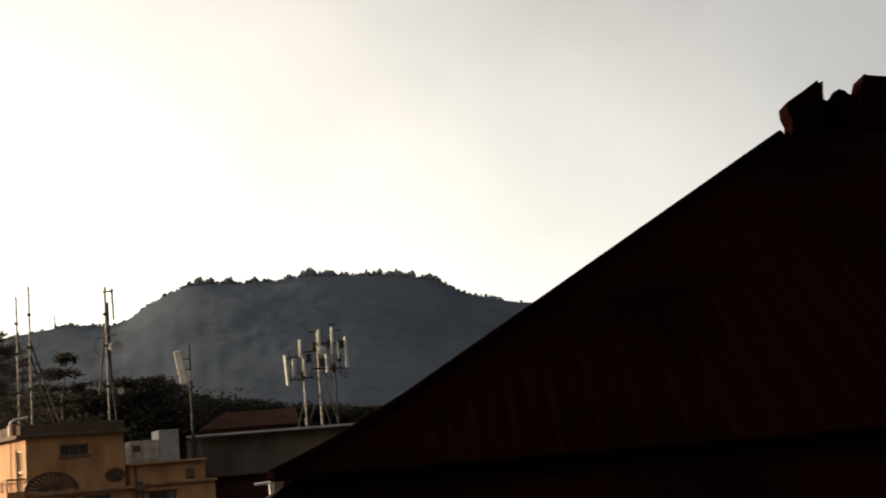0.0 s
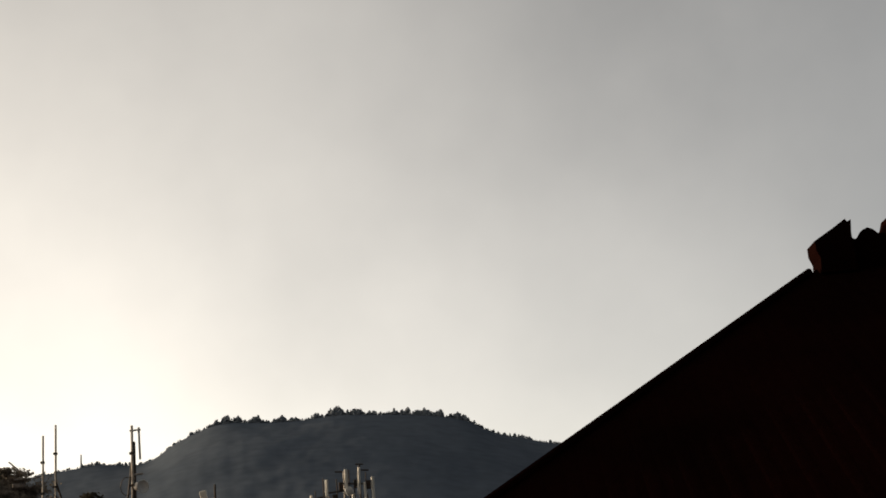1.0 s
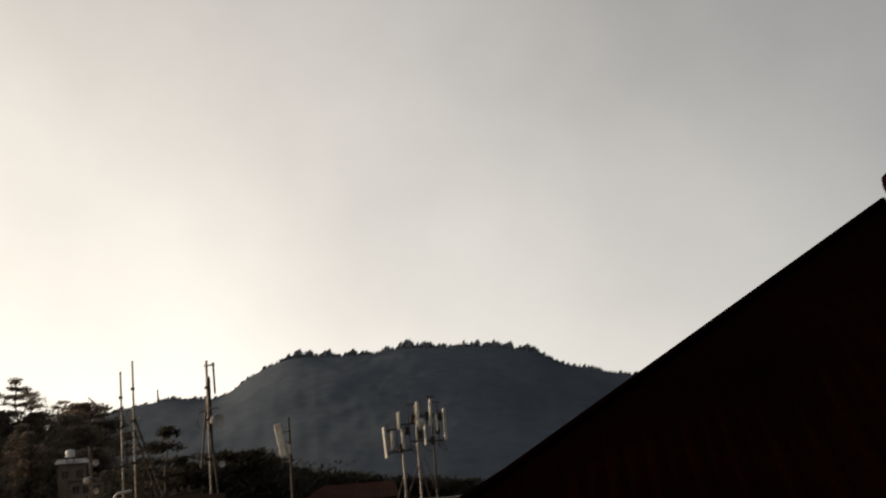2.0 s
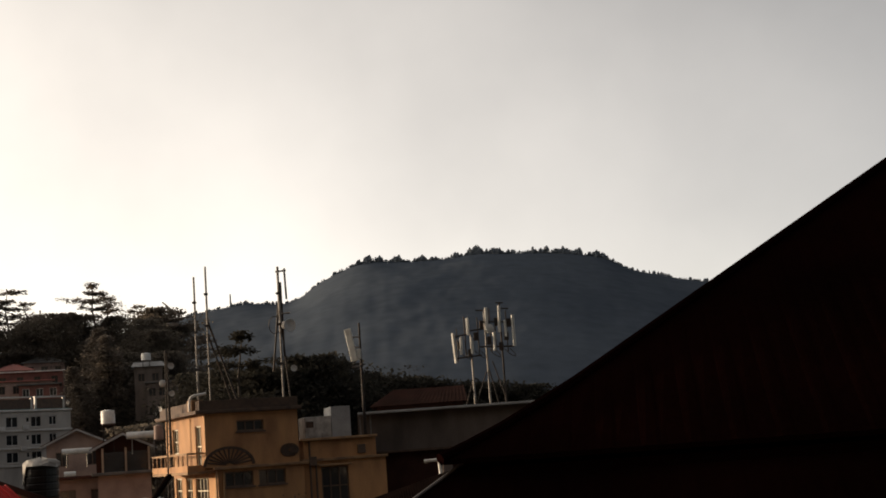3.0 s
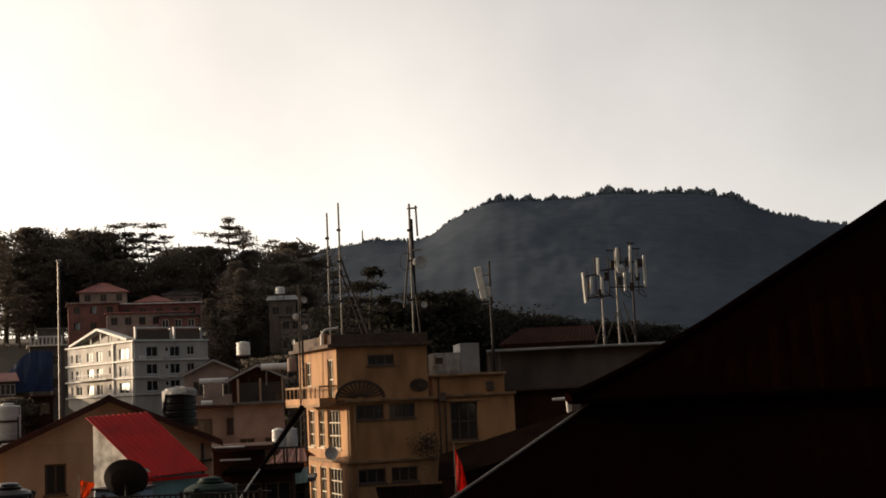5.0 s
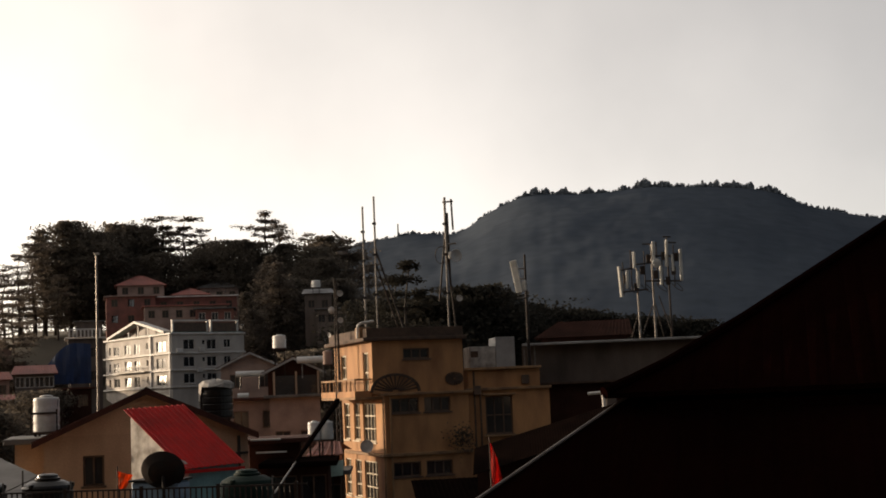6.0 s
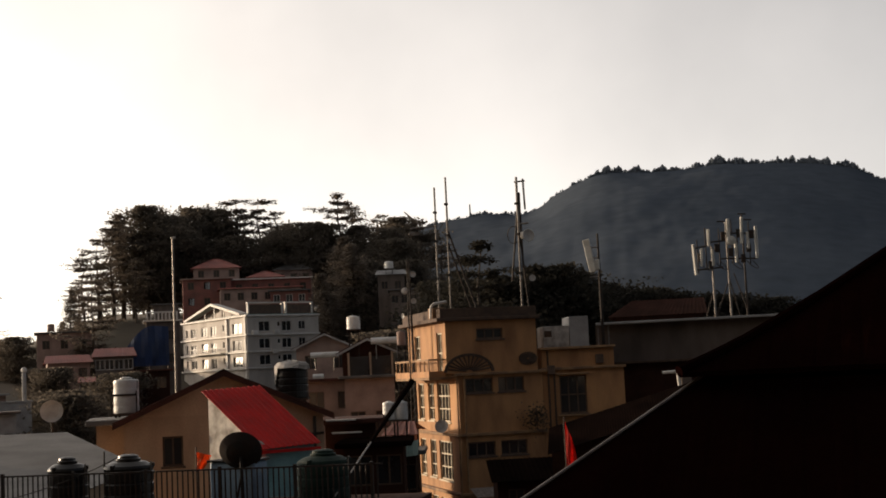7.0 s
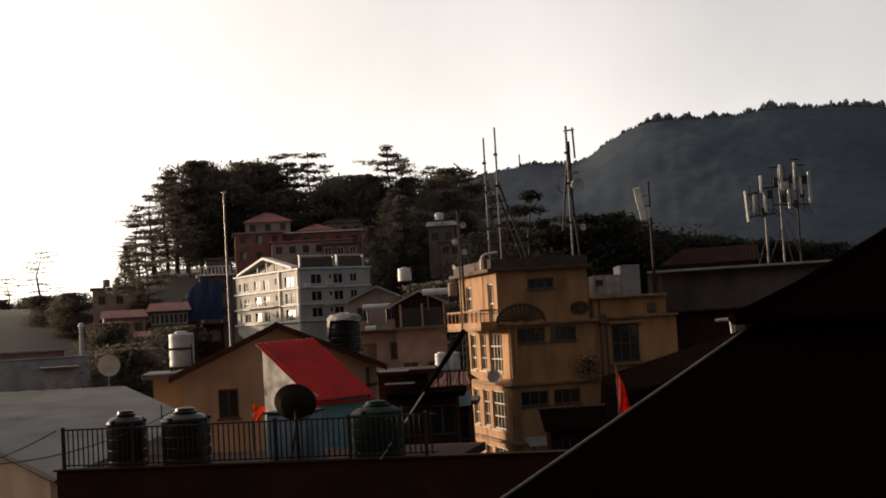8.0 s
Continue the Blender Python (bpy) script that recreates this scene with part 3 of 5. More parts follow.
for a, b, c, d in ((-0.3, UW, -0.15, 0.0), (-0.3, -0.15, 0.002, 8.0), (UW - 0.15, UW, 0.002, 8.0)):
    part("parapet", box(a, b, c, d, 2.953, 3.45, bevel=0.015), M_STAIN, upper)
# bent white vent pipe over a small rendered stack at the parapet corner
part("stack", box(-0.5, 0.15, 0.6, 1.4, 2.953, 3.55, bevel=0.03), M_OCHRE_TRIM, upper)
bm, bend = bmesh.new(), [(-0.62, 2.953), (-0.62, 3.45), (-0.55, 3.66), (-0.38, 3.76), (0.05, 3.82), (0.3, 3.86)]
for (a, b), (c, d) in zip(bend, bend[1:]):
    rod(bm, (a, 0.5, b), (c, 0.5, d), 0.07)
part("vent_pipe", bm, M_WHITE_TRIM, upper, "white bent vent pipe")
# painted half-round emblem and a small round plant tuft
for i in range(13):
    a = radians(12 + 156 * i / 12)
    part("sunburst_ray", rod(bmesh.new(), (1.25 + 0.2 * math.cos(a), -0.03, 0.02 + 0.10 * math.sin(a)), (1.25 + 1.22 * math.cos(a), -0.03, 0.02 + 0.84 * math.sin(a)), 0.03, 0.05, 5), M_STAIN, upper)
bm = bmesh.new()
arch = [(1.25 + 1.42 * math.cos(radians(9 * i)), 0.0 + 1.0 * math.sin(radians(9 * i))) for i in range(21)]
arch += [(1.25 + 1.25 * math.cos(radians(180 - 9 * i)), 0.0 + 0.86 * math.sin(radians(180 - 9 * i))) for i in range(21)]
prism(bm, arch, -0.05, -0.004)
part("sunburst_relief", bm, M_STAIN, upper)
bm = bmesh.new()
for i in range(20):
    a = radians(18 * i)
    rod(bm, (4.62 + 0.06 * math.cos(a), -0.03, 0.6 + 0.04 * math.sin(a)), (4.62 + 0.52 * math.cos(a), -0.03, 0.6 + 0.36 * math.sin(a)), 0.04, 0.06, 5)
part("rosette_relief", bm, M_STAIN, upper)
balcony = new("balcony")
balcony.parent = yellow
part("slab", box(-1.55, -0.02, 0.2, 7.6, -0.35, -0.21, bevel=0.02), M_OCHRE_TRIM, balcony)
for a, b, c, d in ((-1.55, -1.47, 0.2, 7.6), (-1.46, -0.62, 0.2, 0.28), (-1.46, -0.62, 7.52, 7.6)):
    part("kerb", box(a, b, c, d, -0.207, 0.12), M_OCHRE, balcony)
    part("rail", box(a, b, c, d, 0.68, 0.78), M_OCHRE_TRIM, balcony)
for i in range(9):
    part("post", box(-1.54, -1.48, 0.25 + 0.9 * i, 0.32 + 0.9 * i, 0.123, 0.677), M_OCHRE_TRIM, balcony)

# ---- its annexes ----
ann = thing("annex_house", at(13.85, 73.6, 0), 22, "ochre annex with a brown double window and flat roof", "house")
block(ann, 4.5, 6.0, GROUND, 0.0, M_OCHRE, {"front": [(0.9, 2.4, -2.5, -0.45, 2, 1)]}, M_DARKFRAME, roof=False)
part("parapet_wall", box(0.0, 4.0, 0.0, 6.0, 0.002, 1.0, bevel=0.02), M_OCHRE, ann)
part("roof_slab", box(-0.1, 4.05, -0.3, 6.0, 1.003, 1.14, bevel=0.02), M_OCHRE_TRIM, ann)
part("ledge", box(-0.1, 4.6, -0.22, -0.003, -0.12, 0.03, bevel=0.02), M_OCHRE_TRIM, ann)
tank_room = thing("roof_tank_room", at(13.75, 75.5, 0), 22, "small stained pale plaster tank room on the flat roof", "outbuilding")
part("wall", box(0, 1.5, 0, 2.4, 1.142, 2.35, bevel=0.02), M_PEEL, tank_room)
part("wall", box(1.51, 2.6, -0.05, 2.4, 1.142, 2.85, bevel=0.02), M_PALE, tank_room)
part("vent", box(0.08, 0.5, -0.03, -0.003, 1.75, 2.1), M_STAIN, tank_room)
for x, z0, z1 in ((0.3, GROUND, 0.95), (0.62, -6.0, -0.15)):
    part("drainpipe", rod(bmesh.new(), (x, -0.09, z0), (x, -0.09, z1), 0.055), M_STAIN, ann)
for x, z in ((0.25, -0.35), (2.95, 0.15)):
    part("wall_box", box(x, x + 0.42, -0.24, -0.004, z, z + 0.5, bevel=0.03), M_DARKFRAME, ann)
for x0, x1, z in ((0.75, 2.55, -2.65), (0.75, 2.55, -0.4)):
    part("window_ledge", box(x0, x1, -0.28, -0.004, z, z + 0.1, bevel=0.02), M_OCHRE_TRIM, ann)
plant = thing("wall_plant", at(14.2, 72.9, -2.6), 20, "dark weedy plant growing out of the wall corner", "plant")
rng = random.Random(14)
verts, faces = [], []
for i in range(420):
    p = Vector((rng.gauss(0, 0.32), rng.gauss(-0.1, 0.12), rng.gauss(0, 0.36)))
    d = Vector((rng.gauss(0, 1), rng.gauss(0, 1), rng.gauss(0, 1))).normalized() * rng.uniform(0.08, 0.2)
    e = d.cross(Vector((rng.random(), rng.random(), 1))).normalized() * 0.05
    k = len(verts)
    verts += [p, p + d * 0.5 + e, p + d, p + d * 0.5 - e]
    faces.append((k, k + 1, k + 2, k + 3))
leaves = new("leaves", mesh_from("leaves", verts, faces, M_BROADLEAF))
leaves.parent = plant
part("stem", rod(bmesh.new(), (0.05, 0.25, -0.5), (0, 0, 0.3), 0.03), M_BARK, plant)
hall = thing("long_flat_roofed_house", at(11.5, 79, 0), 9, "long grey-brown plaster house with a thin flat roof", "house")
block(hall, 15.0, 8.0, GROUND - 3, 2.36, M_GREY, {"front": [(1.6, 2.5, -1.7, -0.6, 1, 1)]}, M_DARKFRAME, roof=False)
# pale slab colour stands in for the light caught along the roof edge
part("roof_slab", box(0.05, 16.0, -0.8, 8.5, 2.363, 2.5, bevel=0.02), M_PALE, hall)
part("lower_ledge", box(0.0, 15.0, -0.7, -0.003, 0.05, 0.2, bevel=0.02), M_STAIN, hall)
# dark brown strip stands in for the shade under the ledge
part("brown_band", box(0.3, 15.0, -0.12, -0.004, -3.2, 0.045), M_BROWNWALL, hall)
for i in range(3):
    part("roof_post", box(0.12 + 0.3 * i, 0.2 + 0.3 * i, -0.6, -0.52, 0.9, 2.36), M_STEEL, hall)
mound = thing("red_brown_shed", at(10.8, 84, 0), 9, "low dark reddish pitched shed behind the flat roof", "shed")
part("wall", box(0.2, 5.6, 0, 4.0, -5, 2.95), M_BROWNWALL, mound)
sheet_roof("roof", mound, (-0.2, -0.3, 2.96), (5.9, -0.3, 2.96), (5.8, 2.0, 4.0), (1.3, 2.0, 4.0), M_BROWNWALL)
sheet_roof("roof", mound, (5.9, 4.3, 2.96), (-0.2, 4.3, 2.96), (1.3, 2.0, 4.0), (5.8, 2.0, 4.0), M_BROWNWALL)
sheet_roof("roof", mound, (-0.2, 4.3, 2.96), (-0.2, -0.3, 2.96), (1.3, 2.0, 4.0), (1.3, 2.0, 4.0), M_BROWNWALL)
part("gable", prism(bmesh.new(), [(5.45, 2.955), (5.6, 2.955), (5.6, 3.1), (5.45, 3.1)], 0.3, 3.7), M_BROWNWALL, mound)
leanto = thing("lean_to_roof", at(12.9, 60, 0), 12, "rusty lean-to sheet roof over the lane, coloured near-black for shade", "roof")
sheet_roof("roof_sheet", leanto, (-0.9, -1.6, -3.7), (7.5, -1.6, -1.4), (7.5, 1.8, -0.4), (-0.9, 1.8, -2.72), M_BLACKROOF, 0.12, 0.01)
part("wall", box(-0.8, 7.4, 1.45, 1.7, -14, -2.9), M_BROWNWALL, leanto)
bracket = thing("wall_pipe", at(8.8, 62, 0), 10, "white painted angled pipe on a bracket", "pipe")
bm = rod(bmesh.new(), (0, 0, -0.44), (0.74, 0, -0.41), 0.07)
rod(bm, (0.70, 0, -0.36), (0.74, 0, -1.05), 0.09)
part("pipe", bm, M_WHITE_TRIM, bracket)
part("box", box(0.85, 1.3, -0.1, 0.5, -1.3, -0.1, bevel=0.03), M_GREY, bracket)


shop = thing("tin_awning", at(16.9, 69.5, 0), 30, "small pale tin awning over a dark doorway", "awning")
sheet_roof("roof_sheet", shop, (-0.2, -1.0, -6.35), (1.6, -1.0, -6.35), (1.6, 0.6, -6.0), (-0.2, 0.6, -6.0), M_RIM, 0.2, 0.02)
for x in (0.0, 1.4):
    part("post", rod(bmesh.new(), (x, -0.8, -14), (x, -0.8, -6.36), 0.05), M_WOOD, shop)
heap = thing("lane_shed", at(16.0, 64, 0), 20, "dark timber shed in the shaded lane", "shed")
block(heap, 3.6, 3.0, -13, -5.1, M_BROWNWALL, {"front": [(0.5, 1.3, -6.6, -5.6, 1, 0)]}, M_DARKFRAME, roof=False)
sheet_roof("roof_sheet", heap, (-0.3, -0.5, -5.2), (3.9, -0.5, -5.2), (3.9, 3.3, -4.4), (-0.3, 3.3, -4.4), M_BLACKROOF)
# ---- masts on the yellow roof ----
def mast(place, base, top, label, braces=(), rungs=0, r=0.05, group="roof masts"):
    m = thing("radio_mast", place + Vector((0, 0, base)), 0, label, "mast", group)
    h = top - base
    part("pole", rod(bmesh.new(), (0, 0, 0), (0, 0, h * 0.62), r, r * 0.9), M_STEEL, m)
    part("top_pole", rod(bmesh.new(), (0.02, 0, h * 0.58), (0.02, 0, h), r * 1.25, r * 1.1), M_STEEL, m)
    for z in (0.3, 0.58, 0.8):
        part("clamp", box(-r * 1.9, r * 1.9, -r * 1.9, r * 1.9, h * z, h * z + 0.12), M_IRON, m)
    for foot, z in braces:
        part("brace", rod(bmesh.new(), (0, 0, z), foot, 0.055), M_IRON, m)
    return m


ROOF = 2.97
mast(at(18.12, 74), ROOF, 10.35, "thin rusty steel mast on the parapet roof")
mast(at(17.62, 74), ROOF, 10.9, "tall steel mast with slanting braces", [((1.55, 0.4, 0.0), 5.0), ((1.1, 0.9, 0.0), 4.2)])
mc = mast(at(14.56, 75), ROOF, 10.85, "braced steel mast carrying small dishes and a side pole", [((0.35, 0.3, 0.0), 5.6), ((-0.55, 0.2, 2.0), 6.0)], r=0.065)
part("side_pole", rod(bmesh.new(), (0.45, 0, 6.0), (0.40, 0, 7.75), 0.06), M_STEEL, mc)
part("side_pole", rod(bmesh.new(), (0.15, 0.1, 2.8), (0.12, 0.1, 7.0), 0.06), M_IRON, mc)
part("arm", rod(bmesh.new(), (-0.1, 0, 7.6), (0.5, 0, 7.62), 0.05), M_STEEL, mc)
part("arm", rod(bmesh.new(), (-0.1, 0, 5.2), (0.6, 0, 5.22), 0.05), M_STEEL, mc)
dish_profile = [(0.02, 0.0), (0.14, 0.02), (0.26, 0.06), (0.34, 0.12), (0.36, 0.13), (0.33, 0.145), (0.2, 0.07), (0.02, 0.03)]
for x, z, s, rz in ((0.55, 4.5, 1.0, 40), (0.2, 4.55, 0.6, 150), (0.7, 2.1, 0.5, 20)):
    part("dish", lathe(bmesh.new(), [(a * s, b * s) for a, b in dish_profile], 18, pose(x, -0.15, z, 90, 0, rz)), M_DISH, mc)
bm = bmesh.new()
for i in range(10):
    a, b = radians(36 * i), radians(36 * i + 36)
    rod(bm, (-0.3 + 0.35 * math.cos(a), 0, 4.6 + 0.5 * math.sin(a)), (-0.3 + 0.35 * math.cos(b), 0, 4.6 + 0.5 * math.sin(b)), 0.025, sides=5)
part("cable_loop", bm, M_IRON, mc)
yagi = thing("yagi_aerial", at(18.75, 74.5, 8.2), 20, "small bent rod aerial on the thin mast", "aerial")
bm = rod(bmesh.new(), (-0.9, 0, 0.9), (0.0, 0, 0.1), 0.04)
rod(bm, (-0.6, 0, -0.05), (0.9, 0, 0.05), 0.04)
rod(bm, (-0.2, -0.3, 0.0), (-0.2, 0.3, 0.1), 0.03)
part("boom", bm, M_STEEL, yagi)
part("reflector", box(-0.7, -0.1, -0.03, 0.03, -0.45, -0.25, bevel=0.01), M_STEEL, yagi)
part("stay", rod(bmesh.new(), (0.85, 0, 0.04), (0.85, 0, -5.2), 0.03), M_STEEL, yagi)
lat = thing("lattice_mast", at(19.38, 75, 0), 0, "dark lattice mast with drum dishes beside the balcony", "mast", "roof masts")
for x, y in ((-0.18, 0), (0.18, 0), (0, 0.3)):
    part("leg", rod(bmesh.new(), (x * 1.6, y, -12.0), (x * 0.25, y * 0.3, 6.5), 0.045), M_IRON, lat)
for i in range(22):
    z = -3 + 0.42 * i
    s = 0.18 * (1.3 - 0.06 * i / 2)
    part("lacing", rod(bmesh.new(), (-s, 0, z), (s, 0, z + 0.42), 0.022, sides=5), M_STEEL, lat)
for x, z, s, rz in ((0.3, 5.6, 0.5, 30), (-0.2, 4.7, 0.55, 200), (0.3, 4.1, 0.45, 20), (-0.35, 3.3, 0.4, 330)):
    part("drum_dish", lathe(bmesh.new(), [(a * s, b * s) for a, b in dish_profile], 16, pose(x, -0.15, z, 90, 0, rz)), M_DISH, lat)

# ---- sector antennas ----
def sector(parent, x, y, z0, z1, turn, wide=0.28, lean=3, tip=0.0):
    m = pose(x, y, z0, lean, tip, turn)
    part("antenna_panel", box(-wide / 2, wide / 2, -0.07, 0.07, 0, z1 - z0, m, bevel=0.025), M_PANEL, parent)


one = thing("antenna_mast", at(11.2, 77, 1.19), 0, "single white panel antenna on a dark pole", "antenna", "panel antennas")
part("pole", rod(bmesh.new(), (0, 0, 0), (0, 0, 6.4), 0.10, 0.06), M_IRON, one)
for z in (3.9, 5.0, 5.6):
    part("clamp", rod(bmesh.new(), (0.05, 0, z), (-0.5, -0.15, z), 0.045), M_STEEL, one)
sector(one, -0.33, -0.15, 4.2, 6.1, -8, 0.4, 4, -9)
part("radio_unit", box(-0.2, 0.05, -0.2, 0.1, 4.3, 4.9, bevel=0.03), M_PANEL, one)
clus = thing("antenna_cluster", at(5.8, 81, 2.5), 6, "cluster of white panel antennas on a three-legged steel frame", "antenna", "panel antennas")
for x, h in ((-0.92, 4.3), (0.0, 5.7), (0.95, 6.15)):
    part("pole", rod(bmesh.new(), (x, 0, 0), (x, 0, h), 0.065, 0.05), M_IRON if x > 0.5 else M_STEEL, clus)
for a, b in (((-1.45, 0.0, 0.1), (-0.95, 0.1, 1.6)), ((-0.85, 0.0, 0.1), (-0.1, 0.0, 2.0)), ((0.5, 0.5, 0.1), (0.0, 0.1, 2.4)), ((0.3, 0.0, 2.6), (0.95, 0.0, 0.4))):
    part("strut", rod(bmesh.new(), a, b, 0.035), M_IRON, clus)
for a, b in (((-1.9, -0.2, 2.9), (-0.3, -0.2, 3.0)), ((-0.4, -0.2, 3.5), (1.7, -0.2, 3.4)), ((-1.2, -0.2, 4.5), (0.2, -0.2, 4.6)), ((-0.1, -0.2, 5.0), (1.5, -0.2, 4.9)), ((-2.0, -0.2, 4.2), (-1.0, -0.2, 4.35))):
    part("arm", rod(bmesh.new(), a, b, 0.05), M_IRON, clus)
for x, z0, z1, turn in ((-1.9, 2.6, 4.45, -40), (-1.55, 3.1, 4.2, 75), (-1.05, 4.25, 5.3, -25), (-0.85, 3.1, 4.1, 60), (0.12, 4.6, 5.85, 10), (0.5, 3.2, 4.4, -60), (0.85, 4.3, 5.9, 50), (1.25, 4.0, 5.0, 75), (1.7, 3.4, 5.3, 30)):
    sector(clus, x, -0.28, z0, z1, turn, 0.17, random.uniform(-5, 6))
part("microwave_drum", lathe(bmesh.new(), [(0.05, 0), (0.26, 0.02), (0.27, 0.22), (0.05, 0.3)], 18, pose(0.2, -0.35, 4.5, 80, 0, 30)), M_PANEL, clus)
for x, z in ((0.95, 6.12), (-0.3, 5.75), (1.25, 5.75)):
    part("cross_bar", rod(bmesh.new(), (x - 0.22, -0.05, z), (x + 0.25, -0.05, z - 0.03), 0.045), M_IRON, clus)
for x, z in ((-1.6, 3.4), (-0.6, 3.9), (0.2, 3.6), (1.25, 3.8), (0.7, 4.7), (-1.0, 2.9), (-0.2, 4.6), (0.9, 3.2), (1.45, 4.6)):
    part("radio_unit", box(x - 0.14, x + 0.14, -0.3, -0.05, z, z + 0.5, bevel=0.03), M_IRON, clus)
for x, z0, z1 in ((-1.75, 2.7, 4.7), (-1.25, 2.9, 5.4), (-0.45, 3.0, 5.3), (0.3, 3.2, 5.8), (0.6, 3.2, 5.2), (1.3, 3.1, 5.6)):
    part("antenna_pipe", rod(bmesh.new(), (x, -0.18, z0), (x, -0.18, z1), 0.035), M_IRON, clus)
for i in range(4):
    x = -1.3 + 0.9 * i
    bm = bmesh.new()
    pts = [(x + 0.35 * math.sin(k * 0.7), -0.25, 3.3 - 0.5 * math.sin(k * 3.14 / 6)) for k in range(7)]
    for p, q in zip(pts, pts[1:]):
        rod(bm, p, q, 0.025, sides=5)
    part("cable_loop", bm, M_IRON, clus)

# ---- white hotel on the slope ----
white = thing("white_house", at(26.32, 200, 0), 53, "white four-storey house with pediment and sunlit side", "house")
WW, WD = 12.1, 23.0
fw, lw = [], []
for z, ajar in ((8.2, (0, 0, 0, 1.7)), (5.65, (1.5, 4.0, 2.6, 1.5)), (3.2, (0, 4.2, 1.0, 4.0))):
    fw += [(1.9, 3.75, z - 0.7, z + 0.8, 1, 0), (5.0, 5.5, z, z + 0.7, 0, 0), (5.75, 7.4, z - 0.7, z + 0.8, 1, 0), (8.6, 9.8, z - 0.5, z + 0.8, 1, 0)]
    lw += [(1.2, 1.9, z - 0.7, z + 0.6, 0, 0), (3.0, 5.2, z - 0.8, z + 0.6, 1, 0, ajar[0]), (7.0, 9.2, z - 0.8, z + 0.7, 1, 0, ajar[1]), (10.4, 12.4, z - 0.9, z + 0.7, 1, 0, ajar[2]), (14.6, 15.3, z - 0.3, z + 0.7, 0, 0), (18.0, 21.2, z - 0.9, z + 0.7, 1, 0, ajar[3])]
block(white, WW, WD, -6, 9.7, M_WHITE, {"front": fw, "left": lw}, M_WHITE_TRIM, roof=False)
for z in (9.7, 6.85, 4.35, 1.9):
    part("band", box(-0.35, WW + 0.1, -0.3, WD + 0.3, z + 0.003, z + 0.28, bevel=0.04), M_WHITE_TRIM, white)
part("roof_slab", box(0.1, WW - 0.1, 0.1, WD - 0.1, 9.99, 10.1), M_GREENROOF, white)
# dormered terrace screens along the front
for a, b in ((0.6, 6.0), (6.9, 11.1)):
    part("terrace_screen", box(a, b, 0.5, 0.65, 10.1, 11.5, bevel=0.03), M_DARKFRAME, white)
    for x in (a - 0.25, b + 0.02):
        part("terrace_post", box(x, x + 0.25, 0.35, 0.75, 10.1, 11.7), M_WHITE_TRIM, white)
    part("terrace_coping", box(a - 0.3, b + 0.3, 0.3, 0.8, 11.703, 11.9), M_WHITE_TRIM, white)
ped = side_matrix("left", WW, WD)
bm = prism(bmesh.new(), [(2.5, 9.99), (20.5, 9.99), (11.5, 11.85)], 0.9, 1.2)
bmesh.ops.transform(bm, matrix=ped, verts=bm.verts)
part("pediment", bm, M_DARKFRAME, white)
for a, b in (((1.5, 9.95), (11.5, 12.05)), ((11.5, 12.05), (21.5, 9.95))):
    k = [(a[0], a[1]), (b[0], b[1]), (b[0], b[1] + 0.35), (a[0], a[1] + 0.35)]
    bm = prism(bmesh.new(), k, -0.5, 0.9)
    bmesh.ops.transform(bm, matrix=ped, verts=bm.verts)
    part("pediment_rake", bm, M_WHITE_TRIM, white)
for x in (8.0, 11.4, 14.8):
    part("pediment_mullion", box(x, x + 0.2, 0.15, 0.28, 9.99, 11.0 if x != 11.4 else 11.95, ped), M_WHITE_TRIM, white)
part("pilaster", box(16.2, 16.6, -0.28, -0.004, -6, 9.69, ped), M_WHITE_TRIM, white)
part("pilaster", box(22.3, 22.7, -0.2, -0.004, -6, 9.69, ped), M_WHITE_TRIM, white)
part("balcony", box(5.0, 16.1, -1.1, -0.37, 4.52, 4.62, ped), M_WHITE_TRIM, white)
for i in range(13):
    part("baluster", box(5.1 + 0.85 * i, 5.2 + 0.85 * i, -1.08, -1.0, 4.623, 5.35, ped), M_WHITE_TRIM, white)
part("balcony_rail", box(5.0, 16.1, -1.1, -0.98, 5.353, 5.45, ped), M_WHITE_TRIM, white)
for x, z in ((0.7, 7.0), (4.3, 7.1), (3.9, 4.1)):
    part("air_conditioner", box(x, x + 0.9, -0.45, -0.02, z, z + 0.65, bevel=0.04), M_WHITE_TRIM, white)

# ---- gabled house with the red lean-to ----
GC = at(27.38, 52)
gable_house = thing("gable_house", Vector((GC.x, GC.y, E0)) + Matrix.Rotation(radians(27), 3, "Z") @ Vector((-3.75, 0, 0)), 27, "beige plaster gable house with dark red-brown sheet roof", "house")
gable_end(gable_house, 7.5, 9.0, -12, -1.15, 0.42, M_BEIGE, [(1.40, 2.17, -3.02, -1.9)])
window(gable_house, Matrix(), 1.404, 2.166, -3.016, -1.904, M_DARKFRAME, 1, 0)
gable_roof(gable_house, 7.5, 9.0, -1.15, 0.50, M_DARKROOF, 0.4)
part("drainpipe", rod(bmesh.new(), (7.15, -0.12, -12), (7.15, -0.12, -1.4), 0.06), M_IRON, gable_house)
part("pipe_arm", rod(bmesh.new(), (6.8, -0.12, -2.1), (7.5, -0.12, -2.05), 0.05), M_IRON, gable_house)
lean = thing("red_roofed_room", Vector((0, 0, E0)), 0, "small whitewashed room with a bright red ribbed sheet roof", "outbuilding")
TL, EE, SS = Vector((-23.25, 43.13, -0.22)), Vector((1.47, 1.785, 0.08)), Vector((3.12, -1.77, -2.06))
sheet_roof("roof_sheet", lean, TL + SS, TL + SS + EE, TL + EE, TL, M_RED, 0.22, 0.035)
eu, su = EE.normalized(), Vector((SS.x, SS.y, 0)).normalized()
